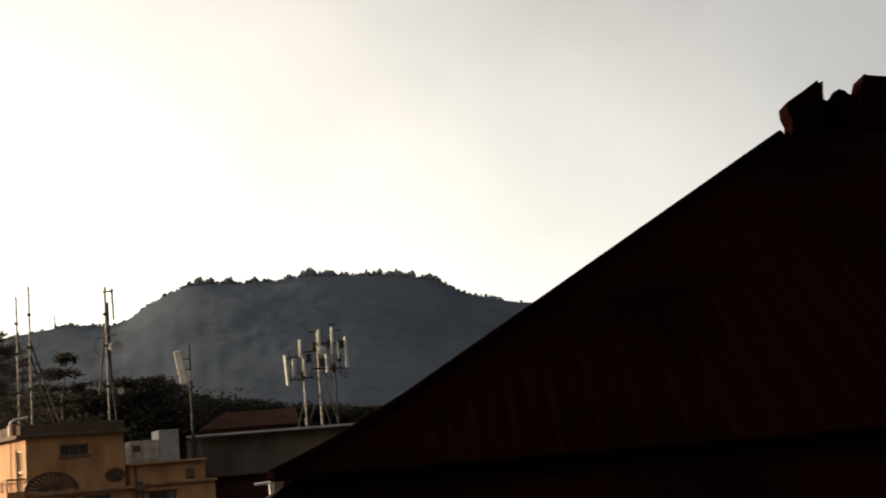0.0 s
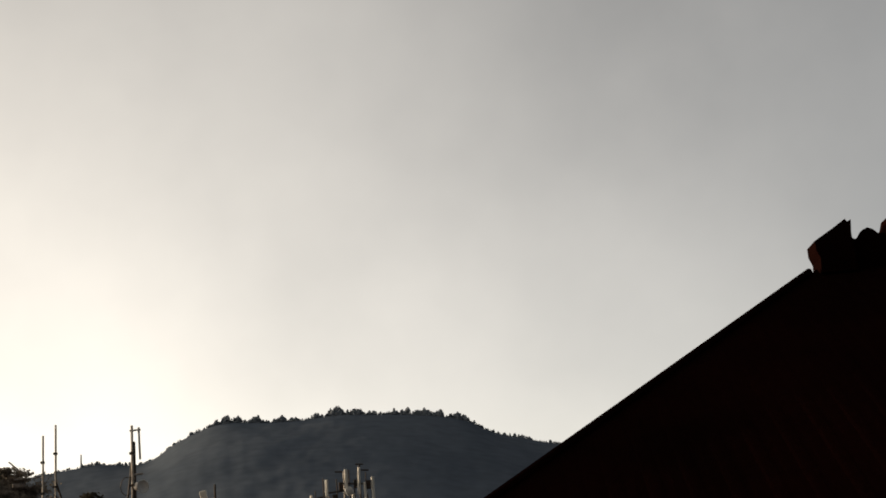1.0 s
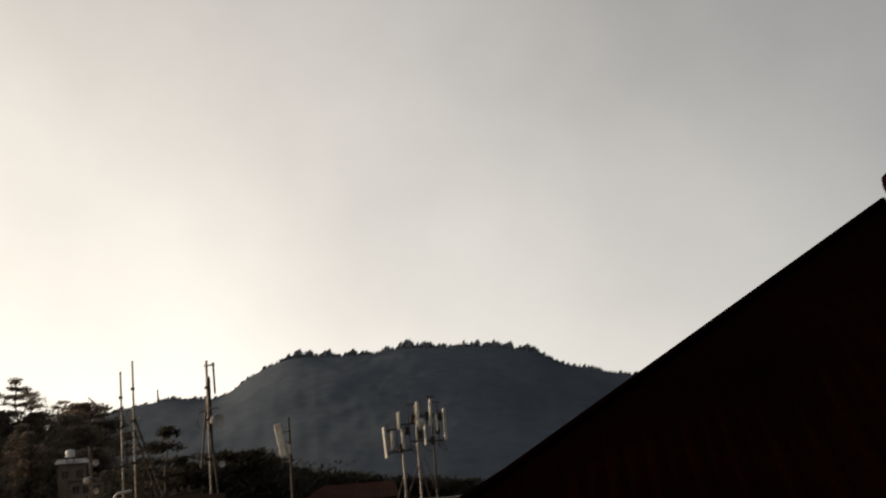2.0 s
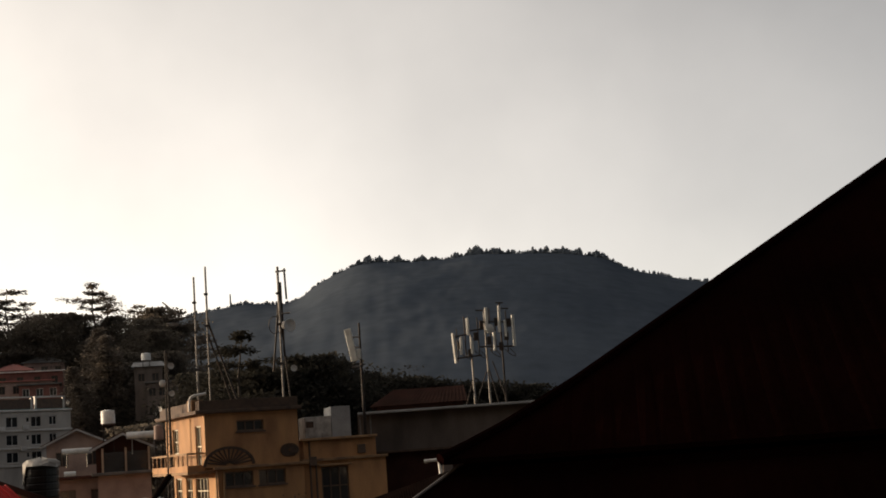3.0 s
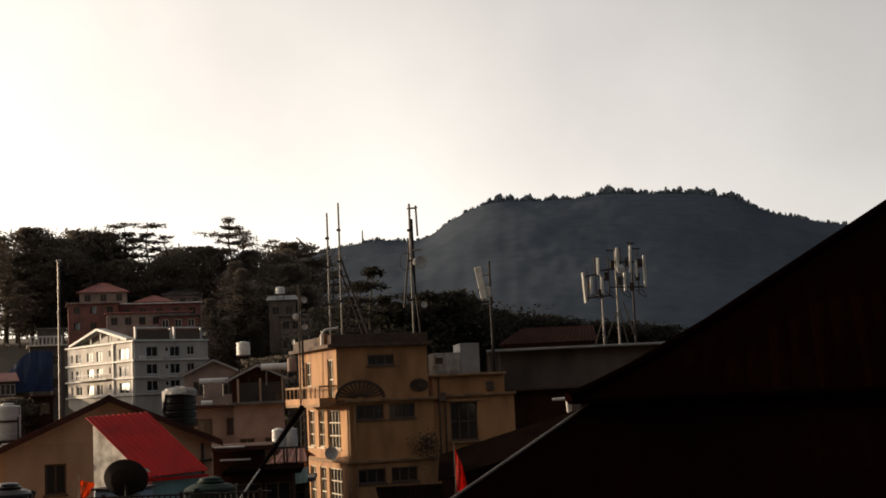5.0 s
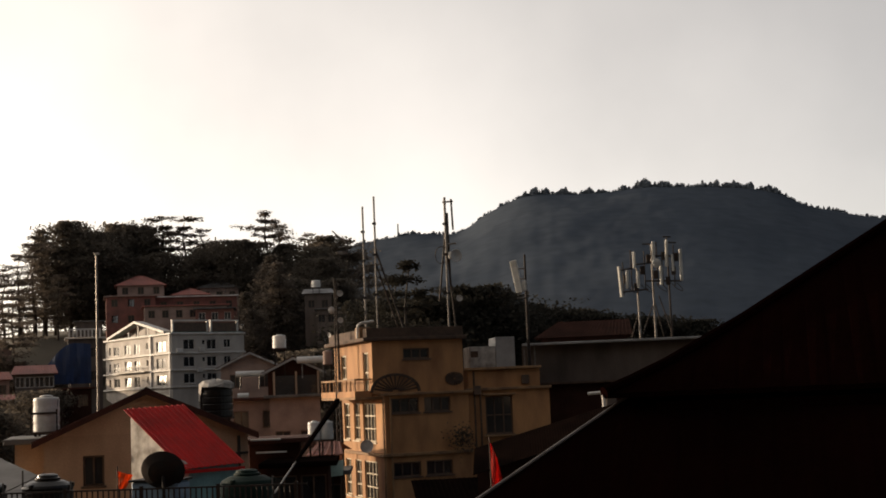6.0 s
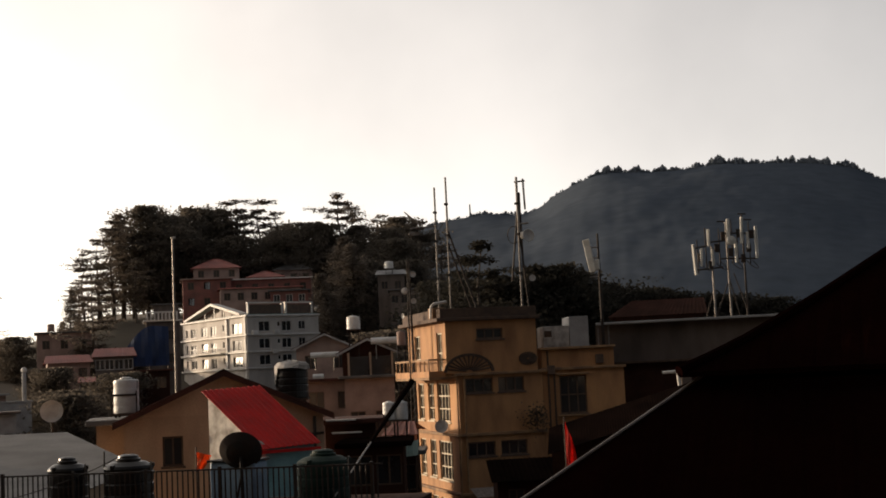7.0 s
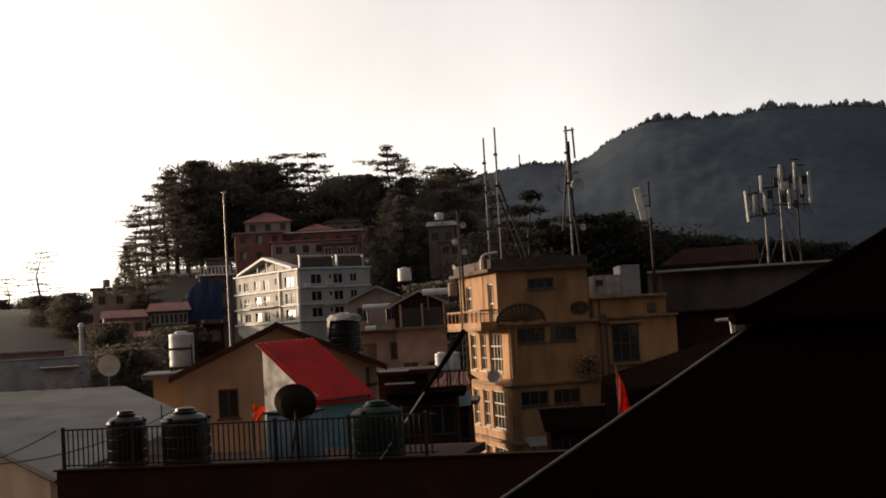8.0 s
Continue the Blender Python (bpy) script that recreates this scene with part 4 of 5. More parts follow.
frame_m = Matrix(((su.x, eu.x, 0, TL.x), (su.y, eu.y, 0, TL.y), (0, 0, 1, 0), (0, 0, 0, 1)))
LS = Vector((SS.x, SS.y, 0)).length
bm = prism(bmesh.new(), [(0.15, -12), (LS - 0.25, -12), (LS - 0.25, -2.12), (0.15, -0.38)], 0.18, 0.38)
bmesh.ops.transform(bm, matrix=frame_m, verts=bm.verts)
part("wall", bm, M_PEEL, lean)
part("wall", box(LS - 0.45, LS - 0.25, 0.39, 2.2, -12, -2.2, frame_m), M_TEAL, lean)
part("wall", box(0.15, LS - 0.46, 2.0, 2.2, -12, -2.3, frame_m), M_BEIGE, lean)
part("fascia", box(LS - 0.02, LS + 0.02, 0.02, 2.30, -2.43, -2.32, frame_m), M_RED, lean)

# ---- grey sheet roof beyond the railing ----
gr = thing("grey_roof_house", Vector((0, 0, E0)), 0, "beige house under a low dull grey metal sheet roof", "house")


def grey_z(x, y):
    return -3.13 - (3.23 * (x + 20.3) - 6.6 * (y - 27.3)) / 60.3


CORNERS = [Vector((x, y, grey_z(x, y))) for x, y in ((-20.3, 27.3), (-20.6, 34.6), (-26.7, 39.9), (-34.1, 36.8))]
sheet_roof("roof_sheet", gr, CORNERS[1], CORNERS[2], CORNERS[3], CORNERS[0], M_GREYSHEET, 1.6, 0.006)
back = [CORNERS[3] + Vector((-2.5, 5.5, -1.6)), CORNERS[2] + Vector((-2.5, 5.5, -1.6))]
sheet_roof("roof_sheet", gr, back[0], back[1], CORNERS[2], CORNERS[3], M_GREYSHEET, 0.9, 0.03)
for a, b in zip(CORNERS, CORNERS[1:] + CORNERS[:1]):
    mid_point = sum(CORNERS, Vector()) / 4
    a, b = a.lerp(mid_point, 0.07), b.lerp(mid_point, 0.07)
    flat = Vector((b.x - a.x, b.y - a.y, 0))
    length = flat.length
    flat.normalize()
    m = Matrix(((flat.x, -flat.y, 0, a.x), (flat.y, flat.x, 0, a.y), (0, 0, 1, 0), (0, 0, 0, 1)))
    bm = prism(bmesh.new(), [(0, -14), (length, -14), (length, b.z - 0.12), (0, a.z - 0.12)], 0, 0.22)
    bmesh.ops.transform(bm, matrix=m, verts=bm.verts)
    part("wall", bm, M_BEIGE, gr)
part("fascia", rod(bmesh.new(), CORNERS[0] - Vector((0, 0, 0.08)), CORNERS[3] - Vector((0, 0, 0.08)), 0.06), M_WOOD, gr)

# ---- unseen block added out of view to keep the terrace in shade ----
shade_block = thing("unseen_shade_block", Vector((-49, 7, E0)), 0, "unseen plain cement block added to shade the terraces", "house")
block(shade_block, 10.0, 29.5, -14, 0.5, M_GREY, {}, M_DARKFRAME)

# ---- terrace with railing, tanks and dish ----
TA, TB = Vector((-19.6, 26.35, 0)), Vector((-5.0, 28.4, 0))
terr_turn = math.degrees(math.atan2(TB.y - TA.y, TB.x - TA.x))
TLEN = (TB - TA).length
terrace = thing("terrace_house", Vector((TA.x, TA.y, E0)), terr_turn, "dark brown flat-roofed house with a terrace", "house")
part("wall", box(0, TLEN + 3, 0, 0.25, -16, -2.86, bevel=0.02), M_BROWNWALL, terrace)
part("terrace_floor", box(0, 9.3, 0.252, 5.0, -3.2, -3.0), M_BROWNWALL, terrace)
part("wall", box(0, 0.25, 0.252, 5.0, -16, -3.203), M_BROWNWALL, terrace)
part("coping", box(-0.05, TLEN + 3, -0.06, 0.3, -2.857, -2.82), M_BROWNWALL, terrace)
tm = Matrix.Translation((TA.x, TA.y, E0)) @ pose(0, 0, 0, 0, 0, terr_turn)
rail = thing("iron_railing", Vector((TA.x, TA.y, E0)), terr_turn, "black wrought iron terrace railing with plain bars", "railing")
x, n = 0.15, 0
while x < 9.15:
    if n % 14 == 0:
        part("post", box(x - 0.035, x + 0.035, 0.09, 0.16, -2.817, -1.85), M_IRON, rail)
    else:
        part("bar", rod(bmesh.new(), (x, 0.125, -2.78), (x, 0.125, -1.90), 0.019, sides=6), M_IRON, rail)
    x, n = x + 0.125, n + 1
part("top_rail", box(0.1, 9.15, 0.10, 0.15, -1.93, -1.895), M_IRON, rail)
part("bottom_rail", box(0.1, 9.15, 0.10, 0.15, -2.76, -2.73), M_IRON, rail)


def water_tank(place, r, h, material, label, flat=False):
    t = thing("water_tank", place, 0, label, "water tank", "rooftop water tanks")
    prof = [(r * 0.97, 0), (r, 0.04)]
    ribs = 3 if flat else 4
    for i in range(ribs):
        z = 0.06 + (h * 0.74) * i / ribs
        prof += [(r, z), (r, z + h * 0.13), (r * 0.975, z + h * 0.145), (r * 0.975, z + h * 0.17)]
    if flat:
        prof += [(r, h * 0.86), (r * 0.97, h * 0.92), (r * 0.88, h * 0.945), (r * 0.42, h * 0.96)]
    else:
        prof += [(r, h * 0.80), (r * 0.96, h * 0.84), (r * 0.70, h * 0.90), (r * 0.46, h * 0.92)]
    part("tank_body", lathe(bmesh.new(), prof, 28), material, t)
    top = 0.961 if flat else 0.921
    part("lid", lathe(bmesh.new(), [(r * 0.44, h * top), (r * 0.50, h * (top + 0.01)), (r * 0.50, h * (top + 0.03)), (r * 0.42, h * (top + 0.045)), (r * 0.40, h * 1.0), (r * 0.25, h * 1.02)], 22), material, t)
    for a in (20, 140, 260) if not flat else ():
        part("lifting_lug", box(r * 0.80, r * 1.04, -0.05, 0.05, h * 0.80, h * 0.87, pose(0, 0, 0, 0, 0, a), bevel=0.015), material, t)
    part("inlet_pipe", rod(bmesh.new(), (r * 0.8, 0, 0), (r * 1.03, 0, h * 0.9), 0.02, sides=6), M_STEEL, t)
    return t


def terrace_at(x, y, z=-2.998):
    return tm @ Vector((x, y, z))


water_tank(terrace_at(1.36, 0.95), 0.47, 1.42, M_BLACKTANK, "black ribbed plastic water tank behind the railing")
water_tank(terrace_at(2.84, 1.05), 0.58, 1.42, M_BLACKTANK, "wide black plastic water tank behind the railing")
water_tank(terrace_at(7.5, 1.25), 0.61, 1.36, M_GREENTANK, "dark green plastic water tank at the railing")
drum = thing("blue_water_drum", terrace_at(5.55, 1.0), 0, "pale blue painted cabinet on the terrace under the dish", "cabinet")
part("body", box(-0.6, 0.55, -0.3, 0.4, 0, 1.2, bevel=0.05), stuff_mat("pale_blue_paint", (0.22, 0.32, 0.42), (0.14, 0.20, 0.28), 1.5, 20, 0.6), drum)
part("top", box(-0.64, 0.59, -0.34, 0.44, 1.203, 1.25, bevel=0.01), M_IRON, drum)
dish = thing("satellite_dish", terrace_at(5.83, 0.42, -2.05), 0, "large black mesh satellite dish seen from behind", "satellite dish")
part("reflector", lathe(bmesh.new(), [(0.03, 0), (0.17, 0.025), (0.32, 0.085), (0.44, 0.17), (0.49, 0.21), (0.475, 0.225), (0.31, 0.11), (0.03, 0.03)], 32, pose(0, -0.1, 0.42, -62, 0, 18)), M_IRON, dish)
part("mount", rod(bmesh.new(), (0, 0.02, -0.945), (0, -0.05, 0.42), 0.04), M_IRON, dish)
part("bracket", rod(bmesh.new(), (-0.25, 0.02, -0.945), (0, -0.03, 0.0), 0.025), M_IRON, dish)
cross = thing("cross_arm_pole", terrace_at(2.35, 0.8), 0, "thin iron post with a bare cross wire", "post")
part("pole", rod(bmesh.new(), (0, 0, 0), (0, 0, 1.55), 0.02), M_IRON, cross)


# ---- tanks, poles and flags beyond ----
def standing_tank(az, r, z, rad, h, material, label, legs, caged=False):
    p = at(az, r, z)
    t = water_tank(p, rad, h, material, label, material is not M_BLACKTANK)
    s = thing("tank_stand", Vector((p.x, p.y, p.z - legs)), 20, "rough iron stand under a water tank", "stand")
    for x, y in ((-1, -1), (1, -1), (-1, 1), (1, 1)):
        part("leg", box(x * rad * 0.7 - 0.04, x * rad * 0.7 + 0.04, y * rad * 0.7 - 0.04, y * rad * 0.7 + 0.04, 0, legs - 0.08), M_IRON, s)
    part("deck", box(-rad, rad, -rad, rad, legs - 0.078, legs - 0.003), M_WOOD, s)
    if caged:
        for x, y in ((-1, -1), (1, -1), (-1, 1), (1, 1)):
            q = rad * 0.98
            part("cage_post", box(x * q - 0.025, x * q + 0.025, y * q - 0.025, y * q + 0.025, legs, legs + h * 0.62), M_IRON, s)
        for y in (-rad * 1.02, rad * 1.02):
            part("cage_rail", box(-rad, rad, y - 0.02, y + 0.02, legs + h * 0.48, legs + h * 0.54), M_IRON, s)
    return t


standing_tank(31.38, 57, -1.02, 0.52, 1.45, M_WHITETANK, "white plastic water tank with pipe bands", 11, True)
standing_tank(24.5, 57, -0.75, 0.68, 1.5, M_BLACKTANK, "black water tank under a pale tattered cover", 11)
cover = thing("tank_cover", at(24.5, 57, 0.52), 10, "pale tattered sheet draped over a black tank", "sheet")
bm = bmesh.new()
rng = random.Random(3)
vs = [[bm.verts.new((0.74 * math.cos(a / 14 * 6.283) * k, 0.74 * math.sin(a / 14 * 6.283) * k, z + rng.uniform(-0.06, 0.06))) for a in range(14)] for k, z in ((0.25, 0.30), (0.8, 0.22), (1.0, 0.08), (1.02, -0.05 - 0.0))]
for a, b in zip(vs, vs[1:]):
    for i in range(14):
        bm.faces.new((a[i], a[(i + 1) % 14], b[(i + 1) % 14], b[i]))
bm.faces.new(vs[0])
for i in (6, 7, 8):
    vs[3][i].co.z -= 0.75
part("sheet", bm, M_PEEL, cover)
standing_tank(21.82, 105, 3.75, 0.53, 1.05, M_WHITETANK, "white water tank on a tall thin stand", 12)
standing_tank(19.8, 96, 2.15, 0.33, 1.0, M_PINK, "faded pink water tank on a roof", 14)
standing_tank(20.45, 66, -2.15, 0.32, 0.9, M_WHITETANK, "white water tank on a low roof", 11)
standing_tank(19.93, 66, -2.15, 0.32, 0.9, M_WHITETANK, "white water tank on a low roof", 11)
lamp = thing("street_lamp_pole", at(29.33, 88, -13), 0, "tall pale grey tapered lighting pole", "pole")
part("pole", rod(bmesh.new(), (0, 0, 0), (0, 0, 22.5), 0.10, 0.06, 10), M_STEEL, lamp)
part("head", box(-0.12, 0.2, -0.08, 0.08, 22.5, 22.65, bevel=0.03), M_STEEL, lamp)
strut = thing("timber_prop", at(23.29, 29.6, -2.83), 0, "long dark timber prop with a cable", "prop")
PB, PT = at(23.29, 29.6, -2.83), at(19.45, 40, -0.2)
mid = PB.lerp(PT, 0.45) - PB
part("cable", rod(bmesh.new(), (0, 0, 0), mid, 0.014, 0.022), M_STEEL, strut, "pale twisted cable")
part("beam", rod(bmesh.new(), mid, PT - PB, 0.05, 0.09), M_BLACKROOF, strut)


def pennant(az, r, z, h, w, material, label, lean=0.0, droop=False):
    f = thing("pennant", at(az, r, z), az + lean, label, "flag")
    part("staff", rod(bmesh.new(), (0, 0, -3.0), (0, 0, h + 0.15), 0.02), M_WOOD, f)
    bm = bmesh.new()
    rows = [[bm.verts.new((0.02 + w * k / 6 * ((0.35 + 0.65 * (j / 5) ** 0.7) if droop else (1 - 0.55 * j / 5)), 0.06 * math.sin(k * 1.3 + j * 0.7), h * (1 - j / 5) * (1 - 0.25 * k / 6))) for k in range(7)] for j in range(6)]
    for a, b in zip(rows, rows[1:]):
        for i in range(6):
            bm.faces.new((a[i], a[i + 1], b[i + 1], b[i]))
    bmesh.ops.solidify(bm, geom=bm.faces, thickness=0.008)
    part("cloth", bm, material, f)


pennant(13.05, 40, -2.9, 1.3, 0.34, M_FLAG, "drooping bright red pennant on a thin staff", droop=True)
pennant(28.6, 40, -2.45, 0.5, 0.42, M_ORANGE, "small orange triangular pennant on a staff")


# ---- houses on the slope ----
def far_house(az, r, z0, z1, turn, w, d, wall_mat, roof_mat, label, rows=((0.5, 2),), kind="gable", rise=1.6, trim=None, glint=0):
    h = thing("house", at(az, r, 0), turn, label, "house", "houses on the slope")
    holes = []
    for zc, count in rows:
        for i in range(count):
            x = w * (i + 0.5) / count
            holes.append((x - 0.55, x + 0.55, zc - 0.65, zc + 0.65, 1, 0))
    if kind == "gable":
        gable_end(h, w, d, z0, z1, z1 + rise, wall_mat, [q[:4] for q in holes])
        gable_roof(h, w, d, z1, z1 + rise + 0.05, roof_mat, 0.5, M_PALE)
    else:
        block(h, w, d, z0, z1, wall_mat, {}, M_DARKFRAME, roof=False) if not holes else part("wall", panel(bmesh.new(), w, z0, z1, 0.3, [q[:4] for q in holes]), wall_mat, h)
        if holes:
            part("wall", box(0, 0.3, 0.302, d, z0, z1), wall_mat, h)
            part("wall", box(w - 0.3, w, 0.302, d, z0, z1), wall_mat, h)
            part("wall", box(0.302, w - 0.302, d - 0.3, d, z0, z1), wall_mat, h)
        if kind == "flat":
            part("roof_slab", box(-0.4, w + 0.4, -0.5, d + 0.4, z1 + 0.003, z1 + 0.22, bevel=0.03), roof_mat, h)
        elif kind == "hip":
            a, b, c, e = (-0.5, -0.6, z1 - 0.1), (w + 0.5, -0.6, z1 - 0.1), (w + 0.5, d + 0.6, z1 - 0.1), (-0.5, d + 0.6, z1 - 0.1)
            k = min(w, d) * 0.45
            p, q = (k, d / 2, z1 + rise), (w - k, d / 2, z1 + rise)
            sheet_roof("roof", h, a, b, q, p, roof_mat, 0.4)
            sheet_roof("roof", h, c, e, p, q, roof_mat, 0.4)
            sheet_roof("roof", h, e, a, p, p, roof_mat, 0.4)
            sheet_roof("roof", h, b, c, q, q, roof_mat, 0.4)
        else:  # eaves to the front, ridge along x
            sheet_roof("roof", h, (-0.5, -0.6, z1 - 0.1), (w + 0.5, -0.6, z1 - 0.1), (w + 0.1, d / 2, z1 + rise), (-0.1, d / 2, z1 + rise), roof_mat, 0.4)
            sheet_roof("roof", h, (w + 0.5, d + 0.6, z1 - 0.1), (-0.5, d + 0.6, z1 - 0.1), (-0.1, d / 2, z1 + rise), (w + 0.1, d / 2, z1 + rise), roof_mat, 0.4)
            for x in (0, w - 0.3):
                bm = prism(bmesh.new(), [(0.3, z1 + 0.002), (d - 0.3, z1 + 0.002), (d / 2, z1 + rise - 0.25)], 0, 0.3)
                bmesh.ops.transform(bm, matrix=Matrix.Translation((x, 0, 0)) @ Matrix(((0, 1, 0, 0), (1, 0, 0, 0), (0, 0, 1, 0), (0, 0, 0, 1))), verts=bm.verts)
                part("gable", bm, wall_mat, h)
    for n, q in enumerate(holes):
        w = window(h, Matrix(), q[0] + 0.004, q[1] - 0.004, q[2] + 0.004, q[3] - 0.004, trim or M_DARKFRAME, 1, 0, sill=False)
        if glint and n in (1, 3):  # a casement that stands ajar
            cx = (q[0] + q[1]) / 2
            w.data.transform(Matrix.Translation((cx, 0.16, q[2])) @ pose(0, 0, 0, -3.8, 0, -glint / 2.5) @ Matrix.Translation((-cx, -0.16, -q[2])))
    return h


far_house(28.5, 250, 6, 21.4, 28, 8.4, 8, M_PINK, M_DULLRED, "upper pinkish house with a dull red hipped roof", ((20.3, 3),), "hip", 2.0)
far_house(28.95, 240, 0, 18.5, 30, 8.4, 7, M_REDWALL, M_PINK, "brownish red house with bright window reflections", ((17.4, 3), (14.6, 3)), "flat", glint=63)
far_house(26.2, 247, 4, 19.2, 26, 6.2, 6, M_REDWALL, M_DULLRED, "small house with a low red hipped roof", ((17.8, 2),), "hip", 1.3)
far_house(25.1, 255, 6, 21.0, 25, 7.2, 7, M_PINK, M_GREYSHEET, "grey-pink cottage with a grey hipped roof", ((19.6, 3),), "hip", 1.6)
far_house(26.95, 243, 2, 18.4, 27, 14.4, 7, M_REDWALL, M_WHITE_TRIM, "long red veranda house with a pale roof edge", ((17.0, 5),), "flat")
far_house(27.4, 234, -2, 16.2, 29, 14.0, 7, M_PINK, M_DULLRED, "long dusty pink house with a red sheet edge", ((14.9, 6),), "flat")
far_house(25.3, 229, -2, 15.2, 24, 6.4, 6, M_REDWALL, M_GREYSHEET, "brown upper house with pale window bays", ((14.0, 3),), "flat", trim=M_WHITE_TRIM)
far_house(30.5, 184, -6, 8.7, 31, 4.4, 6, M_GREY, M_WHITE_TRIM, "grey house with a pale balustraded terrace", ((6.9, 2), (3.8, 2)), "flat")
far_house(30.2, 226, -4, 13.4, 30, 4.2, 6, M_GREY, M_GREYSHEET, "dim grey house behind the balustraded terrace", ((11.8, 2),), "flat")
far_house(34.9, 210, -4, 8.7, 35, 8.0, 7, M_PINK, M_GREYSHEET, "dim flat-roofed house with a water tank on its roof", ((7.0, 3), (4.0, 3)), "flat")
far_house(34.5, 190, -6, 3.9, 36, 5.6, 6, M_PINK, M_DULLRED, "house with red tin roofs under the trees", ((2.4, 3), (-0.4, 3)), "eaves", 1.0)
far_house(33.25, 181, -6, 1.1, 31, 2.6, 6, M_PALE, M_DULLRED, "small whitewashed house with a red verandah roof", ((0.2, 2),), "eaves", 0.6)
far_house(32.6, 172, -8, 4.1, 31, 4.6, 5, M_GREY, M_DULLRED, "grey terraced house with rows of windows", ((3.0, 4), (0.6, 4)), "eaves", 1.0, trim=M_WHITE_TRIM)
far_house(31.6, 160, -8, 1.8, 30, 5.6, 5, M_BROWNWALL, M_DARKROOF, "dark brown house below the tarpaulin", ((0.5, 3),), "flat")
far_house(20.2, 215, 2, 13.6, 18, 4.6, 6, M_GREY, M_GREYSHEET, "weathered grey house between the cedars", ((12.2, 3), (9.2, 3)), "flat")
far_house(20.7, 220, 8, 16.7, 20, 4.4, 4, M_GREY, M_PALE, "small grey cabin with a pale sheet roof between the cedars", ((14.9, 2),), "eaves", 0.8)
far_house(19.9, 205, 0, 8.6, 18, 3.4, 5, M_PALE, M_GREYSHEET, "pale stepped house under the cedars", ((7.6, 2),), "flat")
far_house(24.3, 128, -12, 3.1, 24, 5.4, 7, M_PINK, M_DARKROOF, "grey gabled house with pale roof rims", ((1.6, 2), (-1.2, 2)), "gable", 1.2)
far_house(22.35, 105, -12, 2.1, 21, 4.0, 6, M_BROWNWALL, M_DARKROOF, "dark timber-framed gable house with glazed front", (), "gable", 0.9)
far_house(24.1, 100, -13, -0.2, 23, 4.2, 6, M_PINK, M_DARKROOF, "pinkish lower house with deep veranda", ((-1.6, 2),), "flat")
far_house(22.3, 97, -13, -0.1, 21, 3.6, 6, M_PINK, M_GREYSHEET, "plain dusty pink lower house", ((-3.1, 2),), "flat")
far_house(20.4, 70, -13, -2.95, 15, 0.95, 5, M_REDWALL, M_REDWALL, "low red-roofed house in the lane", (), "eaves", 0.45)
far_house(20.4, 66.5, -13, -3.9, 17, 1.25, 3, M_BROWNWALL, M_GREYSHEET, "narrow brown shop front in the lane", ((-5.0, 1),), "flat")
canopy = thing("sheet_canopy", at(20.45, 65.6, 0), 17, "dull grey-green sheet canopy over a lane shop", "canopy")
sheet_roof("roof_sheet", canopy, (-0.1, -0.9, -3.95), (1.35, -0.9, -3.85), (1.35, 0.6, -3.2), (-0.1, 0.6, -3.3), M_GREENROOF, 0.2, 0.02)
for x in (0.0, 1.25):
    part("post", rod(bmesh.new(), (x, -0.8, -13), (x, -0.8, -3.93), 0.035), M_WOOD, canopy)
shed = far_house(23.2, 62, -13, -2.1, 20, 2.3, 4, M_BROWNWALL, M_DARKROOF, "dark wooden shed with pale sheet edges", (), "flat")
for z, a in ((-1.93, 0.1), (-2.5, 0.35)):
    part("sheet_edge", box(a, a + 1.35, -0.95, -0.505, z, z + 0.06), M_WHITE_TRIM, shed, "pale weathered sheet edge")
far_house(22.4, 58, -13, -3.0, 18, 2.5, 4, M_BROWNWALL, M_BLACKROOF, "lower lane shed with shade put into its near-black roof", ((-4.0, 2),), "flat")
far_house(36.95, 120, -10, -1.75, 36, 2.5, 4, M_PALE, M_GREY, "small pale outhouse on the dim slope", (), "flat")
far_house(39.0, 150, -10, -0.2, 38, 7.5, 5, M_PINK, M_PALE, "dim low house on the far slope", ((-1.6, 4),), "flat")
far_house(32.62, 54, -13, -1.42, 30, 1.65, 5, M_BEIGE, M_GREYSHEET, "low weathered lean-to beside the gable house", (), "flat")
# pale plaster on this wall stands in for haze over the slope
street_wall = thing("retaining_wall", at(39.8, 128, 0), 37, "long hazy grey retaining wall along the slope road", "wall")
part("wall", box(0, 10.4, 0, 0.5, -12, -0.85, bevel=0.03), M_PALE, street_wall)
part("coping", box(-0.1, 10.5, -0.1, 0.6, -0.848, -0.7, bevel=0.03), M_PALE, street_wall)
pillar = thing("gate_pillar", at(35.42, 130, 0), 35, "pale round-headed gate pillar by the slope road", "pillar")
part("shaft", rod(bmesh.new(), (0, 0, -10), (0, 0, 1.9), 0.24, 0.2, 12), M_PALE, pillar)
part("head", lathe(bmesh.new(), [(0.2, 1.902), (0.27, 1.95), (0.27, 2.1), (0.17, 2.3), (0.05, 2.36)], 14), M_WHITE_TRIM, pillar)
standing_tank(20.2, 220, 17.6, 0.75, 1.2, M_WHITETANK, "white tank on a cabin roof between cedars", 1.0)
standing_tank(34.33, 213, 9.2, 0.55, 1.1, M_PINK, "small weathered tank on a flat roof", 0.3)

